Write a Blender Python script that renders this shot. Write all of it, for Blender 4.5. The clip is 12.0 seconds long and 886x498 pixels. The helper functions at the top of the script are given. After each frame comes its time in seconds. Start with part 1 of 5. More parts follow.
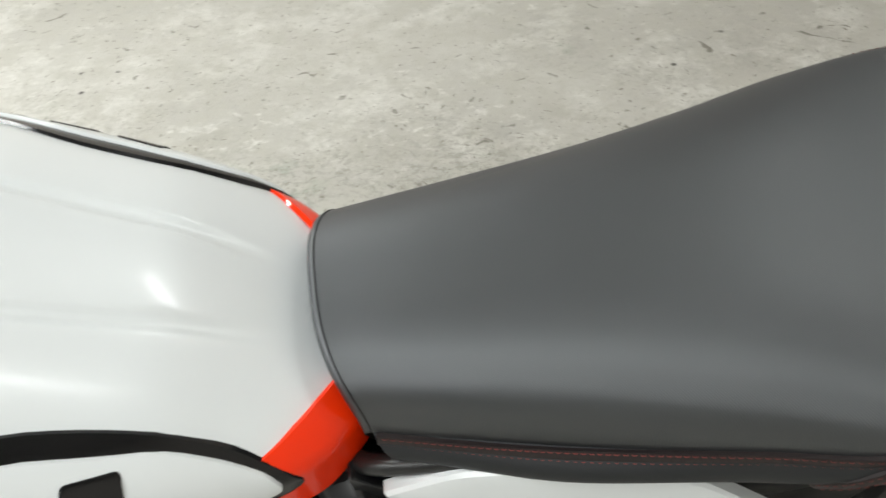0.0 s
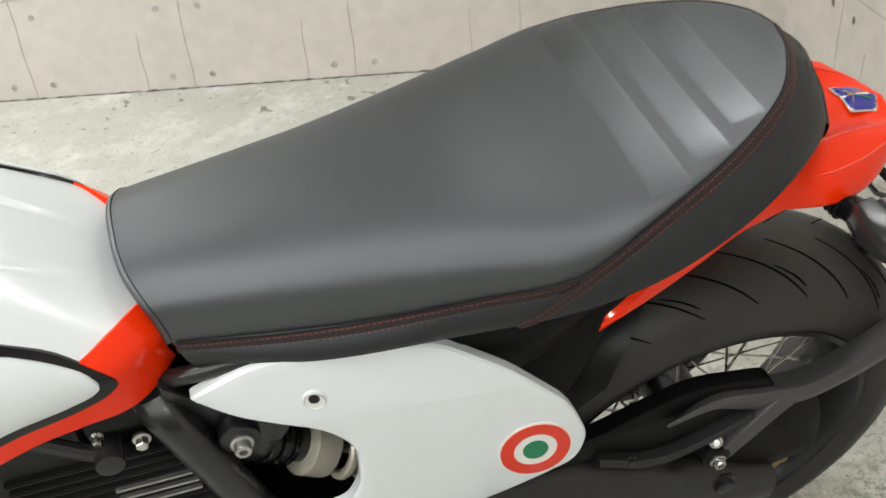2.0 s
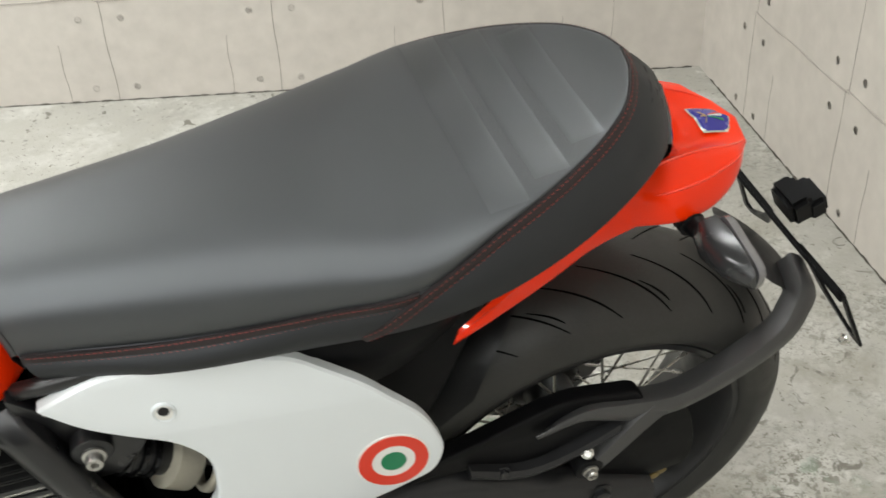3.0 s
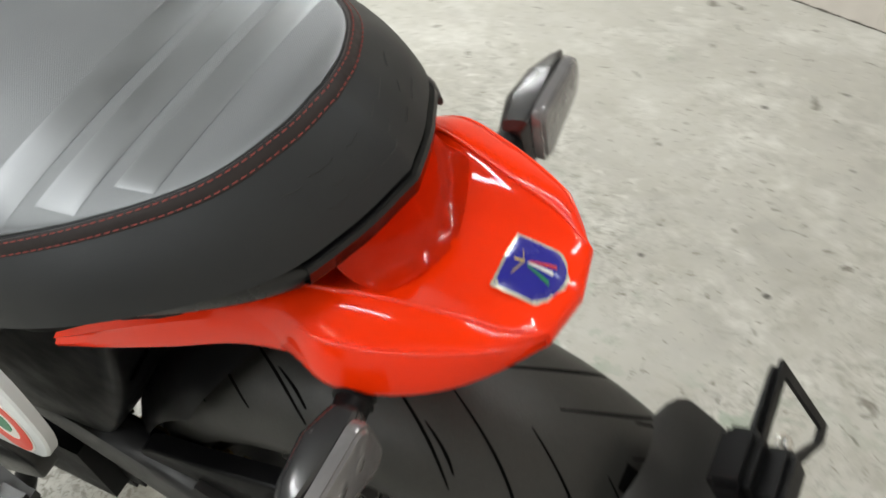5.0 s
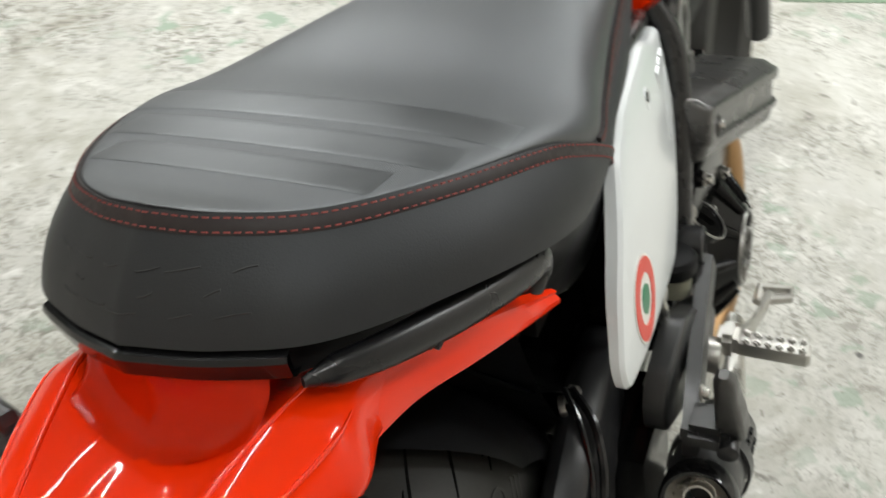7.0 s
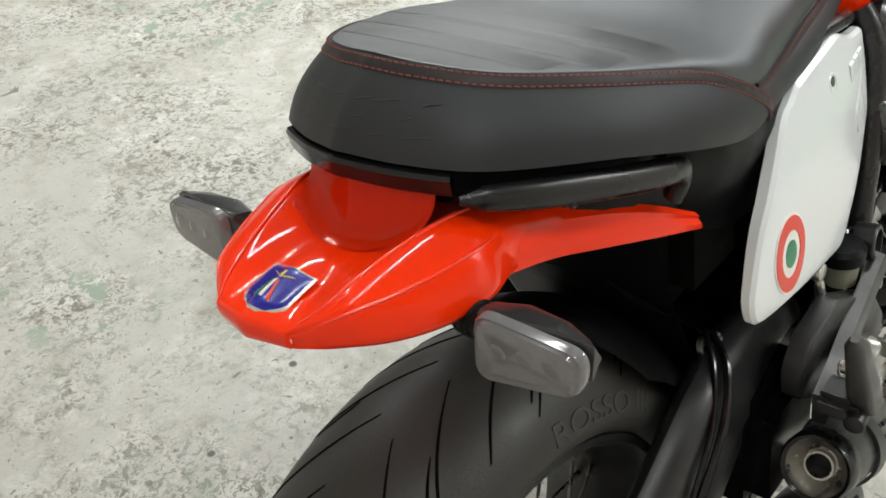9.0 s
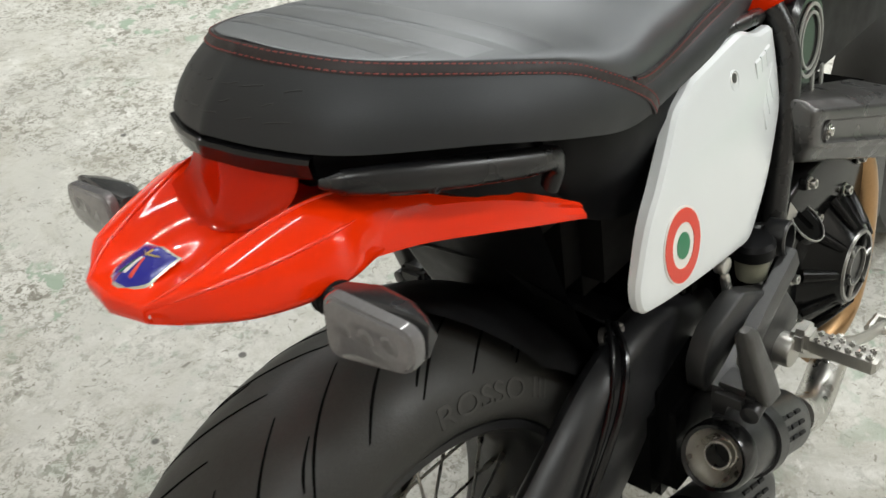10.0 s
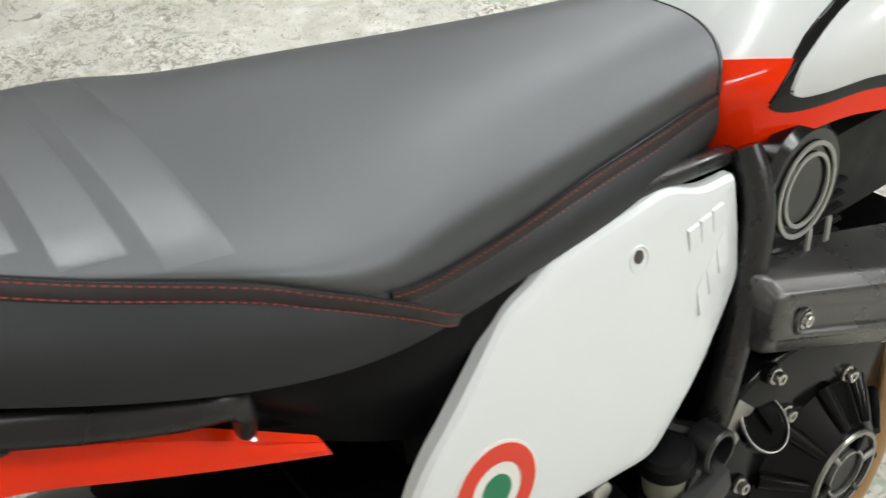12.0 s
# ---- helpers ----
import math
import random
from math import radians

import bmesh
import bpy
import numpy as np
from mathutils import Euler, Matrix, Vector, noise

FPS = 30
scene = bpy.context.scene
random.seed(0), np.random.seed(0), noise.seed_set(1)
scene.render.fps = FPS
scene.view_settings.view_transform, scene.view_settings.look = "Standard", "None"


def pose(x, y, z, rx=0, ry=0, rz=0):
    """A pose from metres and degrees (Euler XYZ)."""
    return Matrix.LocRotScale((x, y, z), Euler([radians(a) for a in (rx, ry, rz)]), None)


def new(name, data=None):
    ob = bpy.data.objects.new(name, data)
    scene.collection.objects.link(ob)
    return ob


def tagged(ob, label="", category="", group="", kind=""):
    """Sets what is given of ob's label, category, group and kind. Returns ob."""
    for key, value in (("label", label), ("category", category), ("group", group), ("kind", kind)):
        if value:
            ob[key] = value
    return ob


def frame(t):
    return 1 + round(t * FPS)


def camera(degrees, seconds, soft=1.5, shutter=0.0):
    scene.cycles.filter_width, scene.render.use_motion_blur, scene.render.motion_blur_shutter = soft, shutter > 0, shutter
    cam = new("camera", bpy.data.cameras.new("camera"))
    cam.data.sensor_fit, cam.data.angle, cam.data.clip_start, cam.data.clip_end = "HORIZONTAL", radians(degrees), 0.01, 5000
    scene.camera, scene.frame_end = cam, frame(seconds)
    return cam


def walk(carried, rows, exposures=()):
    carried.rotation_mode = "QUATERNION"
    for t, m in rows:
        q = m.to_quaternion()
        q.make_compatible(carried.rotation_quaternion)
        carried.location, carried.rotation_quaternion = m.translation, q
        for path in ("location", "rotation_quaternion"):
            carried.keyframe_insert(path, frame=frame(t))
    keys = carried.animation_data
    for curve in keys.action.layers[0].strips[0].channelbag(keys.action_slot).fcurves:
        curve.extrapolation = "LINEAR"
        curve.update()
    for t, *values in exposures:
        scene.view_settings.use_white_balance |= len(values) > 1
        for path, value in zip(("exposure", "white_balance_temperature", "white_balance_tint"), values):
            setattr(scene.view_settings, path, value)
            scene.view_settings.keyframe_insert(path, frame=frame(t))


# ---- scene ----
cam = camera(49.73, 12.0, soft=1.5, shutter=0.4)
walk(cam, [
    (0, pose(0.5235, 0.6461, 1.2599, 47.48, 3.84, 175.8)),
    (0.5, pose(0.519, 0.6327, 1.2298, 47.35, 3.58, 169.36)),
    (1, pose(0.5154, 0.6811, 1.2008, 50.02, 3.35, 166)),
    (1.5, pose(0.4848, 0.8368, 1.2246, 52.78, 4.18, 164.9)),
    (2, pose(0.4893, 0.9076, 1.2336, 55.34, 4.7, 164.04)),
    (2.5, pose(0.4597, 0.9339, 1.2412, 56.94, 4.48, 162.54)),
    (3, pose(0.4054, 0.9477, 1.2368, 56.08, 2.96, 161.91)),
    (3.2, pose(0.375, 0.9438, 1.2267, 55.55, 2.21, 162.55)),
    (4, pose(0.0993, 0.8637, 1.2217, 52.57, 1.66, 177.83)),
    (4.8, pose(-0.2376, 0.6325, 1.1933, 48.45, 0.89, -161.08)),
    (5, pose(-0.2609, 0.5633, 1.177, 47.64, 0.26, -153.13)),
    (5.2, pose(-0.2672, 0.4582, 1.1615, 47.12, -0.32, -145.34)),
    (5.5, pose(-0.2788, 0.3311, 1.1866, 45.66, -0.99, -132)),
    (5.8, pose(-0.3003, 0.2019, 1.173, 44.57, -1.53, -117.28)),
    (6.2, pose(-0.3231, 0.0894, 1.1913, 44.72, -2.31, -99.11)),
    (6.5, pose(-0.2918, 0.0172, 1.1789, 46.11, -2.72, -86.77)),
    (7, pose(-0.2807, -0.0743, 1.1948, 47.89, -1.99, -67.43)),
    (7.5, pose(-0.3737, -0.171, 1.2235, 48.88, -1.85, -54.06)),
    (7.7, pose(-0.3937, -0.1731, 1.2206, 49.27, -1.8, -51.68)),
    (9.3, pose(-0.4024, -0.2352, 1.198, 49.99, -0.72, -49.79)),
    (9.5, pose(-0.3964, -0.2599, 1.2067, 50.19, -0.71, -49.65)),
    (10, pose(-0.3572, -0.2949, 1.2028, 49.89, -1.16, -49.19)),
    (10.5, pose(-0.2568, -0.261, 1.1973, 49.75, -1.74, -47.69)),
    (11, pose(-0.1463, -0.2059, 1.1987, 48.53, -1.53, -43.84)),
    (11.5, pose(-0.0349, -0.2263, 1.1996, 46.48, -1.73, -39.17)),
    (12, pose(0.058, -0.274, 1.2035, 45.36, -1.81, -35.82)),
], exposures=[(0, -0.20), (1.5, 0.05), (2.5, 0.0), (3.0, 0.02), (5.0, 0.06), (5.5, -0.26), (6.0, -0.16), (6.5, -0.02), (7.5, -0.12), (9.5, -0.04), (11.5, -0.05)])

# ---- world and lights ----
CEIL = 2.6
world = bpy.data.worlds.new("world")
world.use_nodes = True
world.node_tree.nodes["Background"].inputs["Color"].default_value = (0.8, 0.82, 0.8, 1)
world.node_tree.nodes["Background"].inputs["Strength"].default_value = 0.05
scene.world = world


def tube_lamp(x, y, turn, watts):
    data = bpy.data.lights.new("tube_light", "AREA")
    data.shape, data.size, data.size_y, data.energy = "RECTANGLE", 1.2, 0.07, watts
    data.color = (0.975, 1.0, 0.985)
    ob = new("tube_light", data)
    ob.matrix_world = pose(x, y, CEIL - 0.10, 0, 0, turn)
    return ob


LAMPS = [(-0.75, -0.45, -16.6, 15), (0.5, 0.97, 8.0, 11), (1.7, -1.5, -16.6, 30), (2.4, -2.1, -16.6, 20), (4.1, -0.6, -16.6, 72), (2.0, 0.3, -16.6, 26), (2.5, 2.1, -16.6, 50), (1.3, 3.3, -16.6, 46), (5.5, 4.5, -16.6, 100)]
for lx, ly, lt, le in LAMPS:
    tube_lamp(lx, ly, lt, le)


# ---- materials ----
def mat(name, colour, rough=0.5, metal=0.0, coat=0.0, spec=0.5, ior=1.5, var=0.08, scale=30.0, bump=0.0, bscale=300.0, rvar=0.08, tint=None, coat_rough=0.05):
    """Principled surface with two scales of colour variation, roughness variation and fine relief."""
    m = bpy.data.materials.new(name)
    m.use_nodes = True
    nt = m.node_tree
    b = nt.nodes["Principled BSDF"]
    b.inputs["Metallic"].default_value = metal
    b.inputs["IOR"].default_value = ior
    b.inputs["Coat Weight"].default_value = coat
    b.inputs["Coat Roughness"].default_value = coat_rough
    b.inputs["Specular IOR Level"].default_value = spec
    tc = nt.nodes.new("ShaderNodeTexCoord")
    n1, n2 = nt.nodes.new("ShaderNodeTexNoise"), nt.nodes.new("ShaderNodeTexNoise")
    n1.inputs["Scale"].default_value, n2.inputs["Scale"].default_value = scale, scale * 9
    n1.inputs["Detail"].default_value, n2.inputs["Detail"].default_value = 5, 3
    add = nt.nodes.new("ShaderNodeMath")
    add.operation = "ADD"
    mix = nt.nodes.new("ShaderNodeMix")
    mix.data_type = "RGBA"
    dark = tint or [c * (1 - 2 * var) for c in colour]
    light = [min(1, c * (1 + 2 * var)) for c in colour]
    mix.inputs["A"].default_value, mix.inputs["B"].default_value = (*dark, 1), (*light, 1)
    half = nt.nodes.new("ShaderNodeMath")
    half.operation, half.inputs[1].default_value = "MULTIPLY", 0.5
    rr = nt.nodes.new("ShaderNodeMapRange")
    rr.inputs["From Min"].default_value, rr.inputs["From Max"].default_value = 0.3, 0.7
    rr.inputs["To Min"].default_value, rr.inputs["To Max"].default_value = max(0.02, rough - rvar), min(1, rough + rvar)
    for n in (n1, n2):
        nt.links.new(tc.outputs["Object"], n.inputs["Vector"])
    nt.links.new(n1.outputs["Fac"], add.inputs[0])
    nt.links.new(n2.outputs["Fac"], add.inputs[1])
    nt.links.new(add.outputs[0], half.inputs[0])
    nt.links.new(half.outputs[0], mix.inputs["Factor"])
    nt.links.new(mix.outputs["Result"], b.inputs["Base Color"])
    nt.links.new(n1.outputs["Fac"], rr.inputs["Value"])
    nt.links.new(rr.outputs["Result"], b.inputs["Roughness"])
    if bump:
        n3, bp = nt.nodes.new("ShaderNodeTexNoise"), nt.nodes.new("ShaderNodeBump")
        n3.inputs["Scale"].default_value = bscale
        bp.inputs["Strength"].default_value, bp.inputs["Distance"].default_value = bump, 0.001
        nt.links.new(tc.outputs["Object"], n3.inputs["Vector"])
        nt.links.new(n3.outputs["Fac"], bp.inputs["Height"])
        nt.links.new(bp.outputs["Normal"], b.inputs["Normal"])
    return m


def weave(m, scale, strength):
    """Adds a fine woven relief, two crossed sets of ribs."""
    nt = m.node_tree
    b = nt.nodes["Principled BSDF"]
    tc = nt.nodes.new("ShaderNodeTexCoord")
    bp, mul = nt.nodes.new("ShaderNodeBump"), nt.nodes.new("ShaderNodeMath")
    mul.operation = "MULTIPLY"
    for k, turn in enumerate((45, -45)):
        mp, wv = nt.nodes.new("ShaderNodeMapping"), nt.nodes.new("ShaderNodeTexWave")
        mp.inputs["Rotation"].default_value = (0, 0, radians(turn))
        wv.inputs["Scale"].default_value = scale
        nt.links.new(tc.outputs["Object"], mp.inputs["Vector"])
        nt.links.new(mp.outputs["Vector"], wv.inputs["Vector"])
        nt.links.new(wv.outputs["Fac"], mul.inputs[k])
    bp.inputs["Strength"].default_value, bp.inputs["Distance"].default_value = strength, 0.0006
    nt.links.new(mul.outputs[0], bp.inputs["Height"])
    nt.links.new(bp.outputs["Normal"], b.inputs["Normal"])


VINYL = mat("seat_vinyl", (0.0060, 0.0067, 0.0078), 0.46, spec=0.95, ior=1.66, var=0.05, scale=8, rvar=0.03)
weave(VINYL, 260, 0.18)

VINYL_BAND = mat("seat_vinyl_side", (0.0075, 0.0079, 0.0086), 0.56, spec=0.6, var=0.06, scale=10, bump=0.12, bscale=900)
VINYL_STRIPE = mat("seat_vinyl_stripe", (0.027, 0.0285, 0.0305), 0.37, spec=0.95, ior=1.66, var=0.04, scale=12)
PIPING = mat("seam_tape", (0.014, 0.0085, 0.0085), 0.55, var=0.1, scale=200)
THREAD = mat("red_thread", (0.215, 0.042, 0.038), 0.7, var=0.15, scale=400)
for m in (VINYL, VINYL_STRIPE, VINYL_BAND):
    m.node_tree.nodes["Principled BSDF"].inputs["Specular Tint"].default_value = (0.925, 0.96, 1.0, 1)
EMBOSS = mat("embossed_groove", (0.012, 0.012, 0.012), 0.6)
WHITE = mat("white_pearl_paint", (0.71, 0.74, 0.75), 0.30, coat=0.55, var=0.012, scale=3, rvar=0.03, coat_rough=0.16)
WHITE_DULL = mat("white_sticker", (0.78, 0.77, 0.73), 0.4, var=0.015)
RED = mat("red_paint", (0.94, 0.034, 0.0015), 0.30, coat=0.62, spec=0.02, var=0.02, scale=4, rvar=0.03, coat_rough=0.03)
# glossier copy of RED for the added crease beads, so glint lines show
RED_GLINT = mat("red_paint_glint", (0.94, 0.034, 0.0015), 0.12, coat=1.0, spec=0.5, var=0.02, scale=4, rvar=0.02, coat_rough=0.10)
RED_STICKER = mat("red_sticker", (0.70, 0.045, 0.02), 0.4, var=0.02)
GREEN_STICKER = mat("green_sticker", (0.01, 0.19, 0.08), 0.4, var=0.02)
BLUE_STICKER = mat("blue_sticker", (0.012, 0.012, 0.27), 0.25, coat=0.6, var=0.03)
SILVER_STICKER = mat("silver_sticker", (0.65, 0.62, 0.52), 0.25, metal=0.5, var=0.04)
GOLD = mat("gold_print", (0.65, 0.5, 0.14), 0.35, metal=0.4)
GLOSS_BLACK = mat("gloss_black_plastic", (0.006, 0.006, 0.0065), 0.14, spec=0.4, rvar=0.04)
BLACK = mat("black_plastic", (0.0045, 0.0045, 0.005), 0.42, spec=0.13, var=0.12, bump=0.15, bscale=700)
RAIL = mat("satin_rail", (0.009, 0.009, 0.010), 0.30, spec=0.5, var=0.1, bump=0.1, bscale=900)
GREYMETAL = mat("grey_cast_metal", (0.085, 0.084, 0.082), 0.38, metal=0.5, var=0.12, scale=50, bump=0.2, bscale=600)
UNDERSIDE = mat("dull_black_underside", (0.004, 0.004, 0.0045), 0.38, spec=0.08, var=0.1)
DARK = mat("dark_recess", (0.005, 0.005, 0.005), 0.7, var=0.2)
FRAME = mat("black_frame_paint", (0.009, 0.009, 0.010), 0.34, coat=0.2, var=0.08)
SATIN = mat("satin_black_metal", (0.016, 0.016, 0.017), 0.36, metal=0.1, var=0.1, bump=0.1, bscale=900)
RUBBER = mat("tyre_rubber", (0.026, 0.0255, 0.023), 0.50, spec=0.45, var=0.16, scale=25, bump=0.25, bscale=500)
# near-black standing for shade inside the sipes; also colours the dark tread squares
GROOVE_SHADE_AND_MARK = mat("tyre_groove_shade_and_mark", (0.003, 0.003, 0.003), 0.95, spec=0.05)
SCUFF = mat("raised_rubber_letters", (0.038, 0.037, 0.034), 0.5)
STEEL = mat("steel", (0.55, 0.54, 0.51), 0.30, metal=1.0, var=0.1, scale=60)
CHROME = mat("bright_bolt", (0.72, 0.71, 0.68), 0.18, metal=1.0, var=0.08, scale=80)
ALU = mat("cast_aluminium", (0.50, 0.49, 0.46), 0.42, metal=0.9, var=0.12, scale=60, bump=0.2, bscale=600)
BRASS = mat("chain_gold", (0.32, 0.24, 0.10), 0.38, metal=0.9, var=0.2, scale=120)
SPRING = mat("spring_grey", (0.62, 0.58, 0.47), 0.35, metal=0.4, var=0.06)
BRONZE = mat("heat_tinted_header", (0.42, 0.26, 0.13), 0.35, metal=0.9, var=0.12)
LENS = mat("smoked_lens", (0.155, 0.150, 0.155), 0.14, coat=1.0, var=0.16, scale=30)
LED = mat("lens_led", (0.135, 0.131, 0.135), 0.14, coat=1.0, var=0.1)
SIGNAL = mat("dark_signal_shell", (0.028, 0.028, 0.029), 0.22, spec=0.6, var=0.08)
BRIGHT = mat("brushed_trim", (0.34, 0.34, 0.32), 0.5, metal=0.2, var=0.05)
RESERVOIR = mat("cloudy_reservoir", (0.26, 0.26, 0.20), 0.35, var=0.08)
ARMGREY = mat("satin_charcoal_metal", (0.075, 0.074, 0.074), 0.42, metal=0.35, var=0.08, bump=0.12, bscale=900)
FRAMEGREY = mat("charcoal_frame_paint", (0.015, 0.015, 0.015), 0.30, var=0.08, bump=0.15, bscale=700)
COVER = mat("satin_cylinder_cover", (0.10, 0.098, 0.096), 0.30, metal=0.6, var=0.08, bump=0.08, bscale=700)
BRACKET = mat("cast_bracket", (0.032, 0.032, 0.032), 0.36, metal=0.3, var=0.12, bump=0.12, bscale=700)
ENGINE = mat("engine_black", (0.004, 0.004, 0.004), 0.14, metal=0.0, spec=0.16, var=0.15, bump=0.08, bscale=400)


def concrete_floor():
    m = bpy.data.materials.new("worn_concrete_floor")
    m.use_nodes = True
    nt = m.node_tree
    L, N = nt.links.new, nt.nodes.new
    b = nt.nodes["Principled BSDF"]
    tc = N("ShaderNodeTexCoord")

    def noise_tex(scale, detail=6, rough=0.55, dist=0.0):
        n = N("ShaderNodeTexNoise")
        n.inputs["Scale"].default_value, n.inputs["Detail"].default_value = scale, detail
        n.inputs["Roughness"].default_value, n.inputs["Distortion"].default_value = rough, dist
        L(tc.outputs["Object"], n.inputs["Vector"])
        return n.outputs["Fac"]

    def ramp(src, lo, hi):
        r = N("ShaderNodeMapRange")
        r.inputs["From Min"].default_value, r.inputs["From Max"].default_value = lo, hi
        L(src, r.inputs["Value"])
        return r.outputs["Result"]

    def mixed(fac, a, c):
        x = N("ShaderNodeMix")
        x.data_type = "RGBA"
        L(fac, x.inputs["Factor"])
        for key, v in (("A", a), ("B", c)):
            if isinstance(v, tuple):
                x.inputs[key].default_value = (*v, 1)
            else:
                L(v, x.inputs[key])
        return x.outputs["Result"]

    def times(a, c):
        x = N("ShaderNodeMath")
        x.operation = "MULTIPLY"
        L(a, x.inputs[0])
        L(c, x.inputs[1])
        return x.outputs[0]

    base = mixed(ramp(noise_tex(1.7, 8, 0.6), 0.35, 0.65), (0.40, 0.39, 0.355), (0.54, 0.53, 0.49))
    base = mixed(ramp(noise_tex(14, 8, 0.65), 0.42, 0.62), base, (0.46, 0.45, 0.405))
    base = mixed(ramp(noise_tex(5, 9, 0.75), 0.50, 0.66), base, (0.63, 0.62, 0.58))
    sep = N("ShaderNodeSeparateXYZ")
    L(tc.outputs["Object"], sep.inputs[0])
    worn = ramp(sep.outputs["Y"], -1.7, 0.2)
    patchy = ramp(noise_tex(2.6, 8, 0.72), 0.44, 0.60)
    base = mixed(times(ramp(noise_tex(8, 9, 0.75, 0.3), 0.52, 0.68), worn), base, (0.36, 0.345, 0.29))
    base = mixed(times(ramp(noise_tex(3.6, 9, 0.7, 0.9), 0.52, 0.66), worn), base, (0.33, 0.315, 0.265))
    chips = times(ramp(noise_tex(52, 7, 0.70, 0.7), 0.515, 0.555), times(patchy, worn))
    base = mixed(chips, base, (0.165, 0.155, 0.122))
    pits = times(ramp(noise_tex(120, 5, 0.65, 0.5), 0.545, 0.60), times(patchy, worn))
    base = mixed(pits, base, (0.20, 0.185, 0.15))
    base = mixed(ramp(noise_tex(17, 3, 0.5, 1.5), 0.675, 0.72), base, (0.20, 0.19, 0.16))
    base = mixed(ramp(noise_tex(70, 4, 0.6, 0.8), 0.63, 0.67), base, (0.22, 0.205, 0.17))
    flecks = N("ShaderNodeTexVoronoi")
    flecks.inputs["Scale"].default_value = 9
    L(tc.outputs["Object"], flecks.inputs["Vector"])
    base = mixed(times(ramp(flecks.outputs["Distance"], 0.08, 0.05), ramp(noise_tex(9, 2), 0.53, 0.58)), base, (0.10, 0.095, 0.085))
    green = times(ramp(noise_tex(13, 5, 0.65), 0.56, 0.60), times(ramp(noise_tex(1.3, 2), 0.50, 0.60), worn))
    base = mixed(green, base, (0.26, 0.325, 0.25))
    chalk = times(ramp(noise_tex(24, 6, 0.7, 0.4), 0.56, 0.68), ramp(noise_tex(2.2, 4), 0.48, 0.60))
    base = mixed(chalk, base, (0.65, 0.64, 0.60))
    L(base, b.inputs["Base Color"])
    L(ramp(noise_tex(5, 6), -0.35, 1.5), b.inputs["Roughness"])
    bp = N("ShaderNodeBump")
    bp.inputs["Strength"].default_value, bp.inputs["Distance"].default_value = 0.5, 0.004
    L(noise_tex(45, 8, 0.7), bp.inputs["Height"])
    L(bp.outputs["Normal"], b.inputs["Normal"])
    return m


FLOOR = concrete_floor()
WALL = mat("board_concrete", (0.61, 0.565, 0.515), 0.75, var=0.13, scale=2.2, bump=0.3, bscale=60)
WALL_HOLE = mat("cone_plug", (0.46, 0.425, 0.385), 0.8, var=0.1)
WALL_JOINT = mat("wall_joint", (0.40, 0.365, 0.33), 0.8, var=0.2, scale=20)
CRACK = mat("floor_crack", (0.10, 0.09, 0.075), 0.9, var=0.3, scale=40)
CEILING = mat("ceiling_concrete", (0.46, 0.46, 0.45), 0.8, var=0.05, scale=2)
# dark tone chosen so the seat's sides reflect little light
FAR_WALL = mat("unseen_dark_wall", (0.14, 0.14, 0.135), 0.7, var=0.08, scale=2)
GREENFLOOR = mat("green_floor_paint", (0.20, 0.29, 0.20), 0.4, var=0.12, scale=3)
LAMP_WHITE = mat("lamp_housing", (0.8, 0.8, 0.78), 0.4, var=0.02)


# ---- mesh helpers ----
def crv(P, u):
    """Catmull-Rom through the control points at u in 0..1."""
    n = len(P) - 1
    f = min(max(u, 0), 1) * n
    i = min(int(f), n - 1)
    f -= i
    V = [Vector(p) for p in P]
    b, c = V[i], V[i + 1]
    a = V[i - 1] if i else 2 * b - c
    d = V[i + 2] if i + 2 <= n else 2 * c - b
    return 0.5 * (2 * b + (c - a) * f + (2 * a - 5 * b + 4 * c - d) * f * f + (3 * b - a - 3 * c + d) * f ** 3)


def path_of(P, n):
    return [crv(P, i / (n - 1)) for i in range(n)]


def part(name, bm, material, parent=None, label="", angle=35):
    bmesh.ops.recalc_face_normals(bm, faces=bm.faces)
    for e in bm.edges:
        e.smooth = e.calc_face_angle(0) < radians(angle)
    for f in bm.faces:
        f.smooth = True
    me = bpy.data.meshes.new(name)
    bm.to_mesh(me)
    bm.free()
    me.materials.append(material)
    ob = new(name, me)
    ob.parent = parent
    if label:
        ob["label"] = label
    return ob


def grid(rows, bm=None, closed=False):
    """A sheet over rows of points."""
    bm = bm or bmesh.new()
    vs = [[bm.verts.new(p) for p in r] for r in rows]
    for a, b in zip(vs, vs[1:]):
        m = len(a)
        for j in range(m if closed else m - 1):
            bm.faces.new((a[j], a[(j + 1) % m], b[(j + 1) % m], b[j]))
    return bm, vs


def capped(rows):
    """A closed body lofted over closed rings, with flat caps."""
    bm, vs = grid(rows, closed=True)
    bm.faces.new(vs[0][::-1])
    bm.faces.new(vs[-1])
    return bm


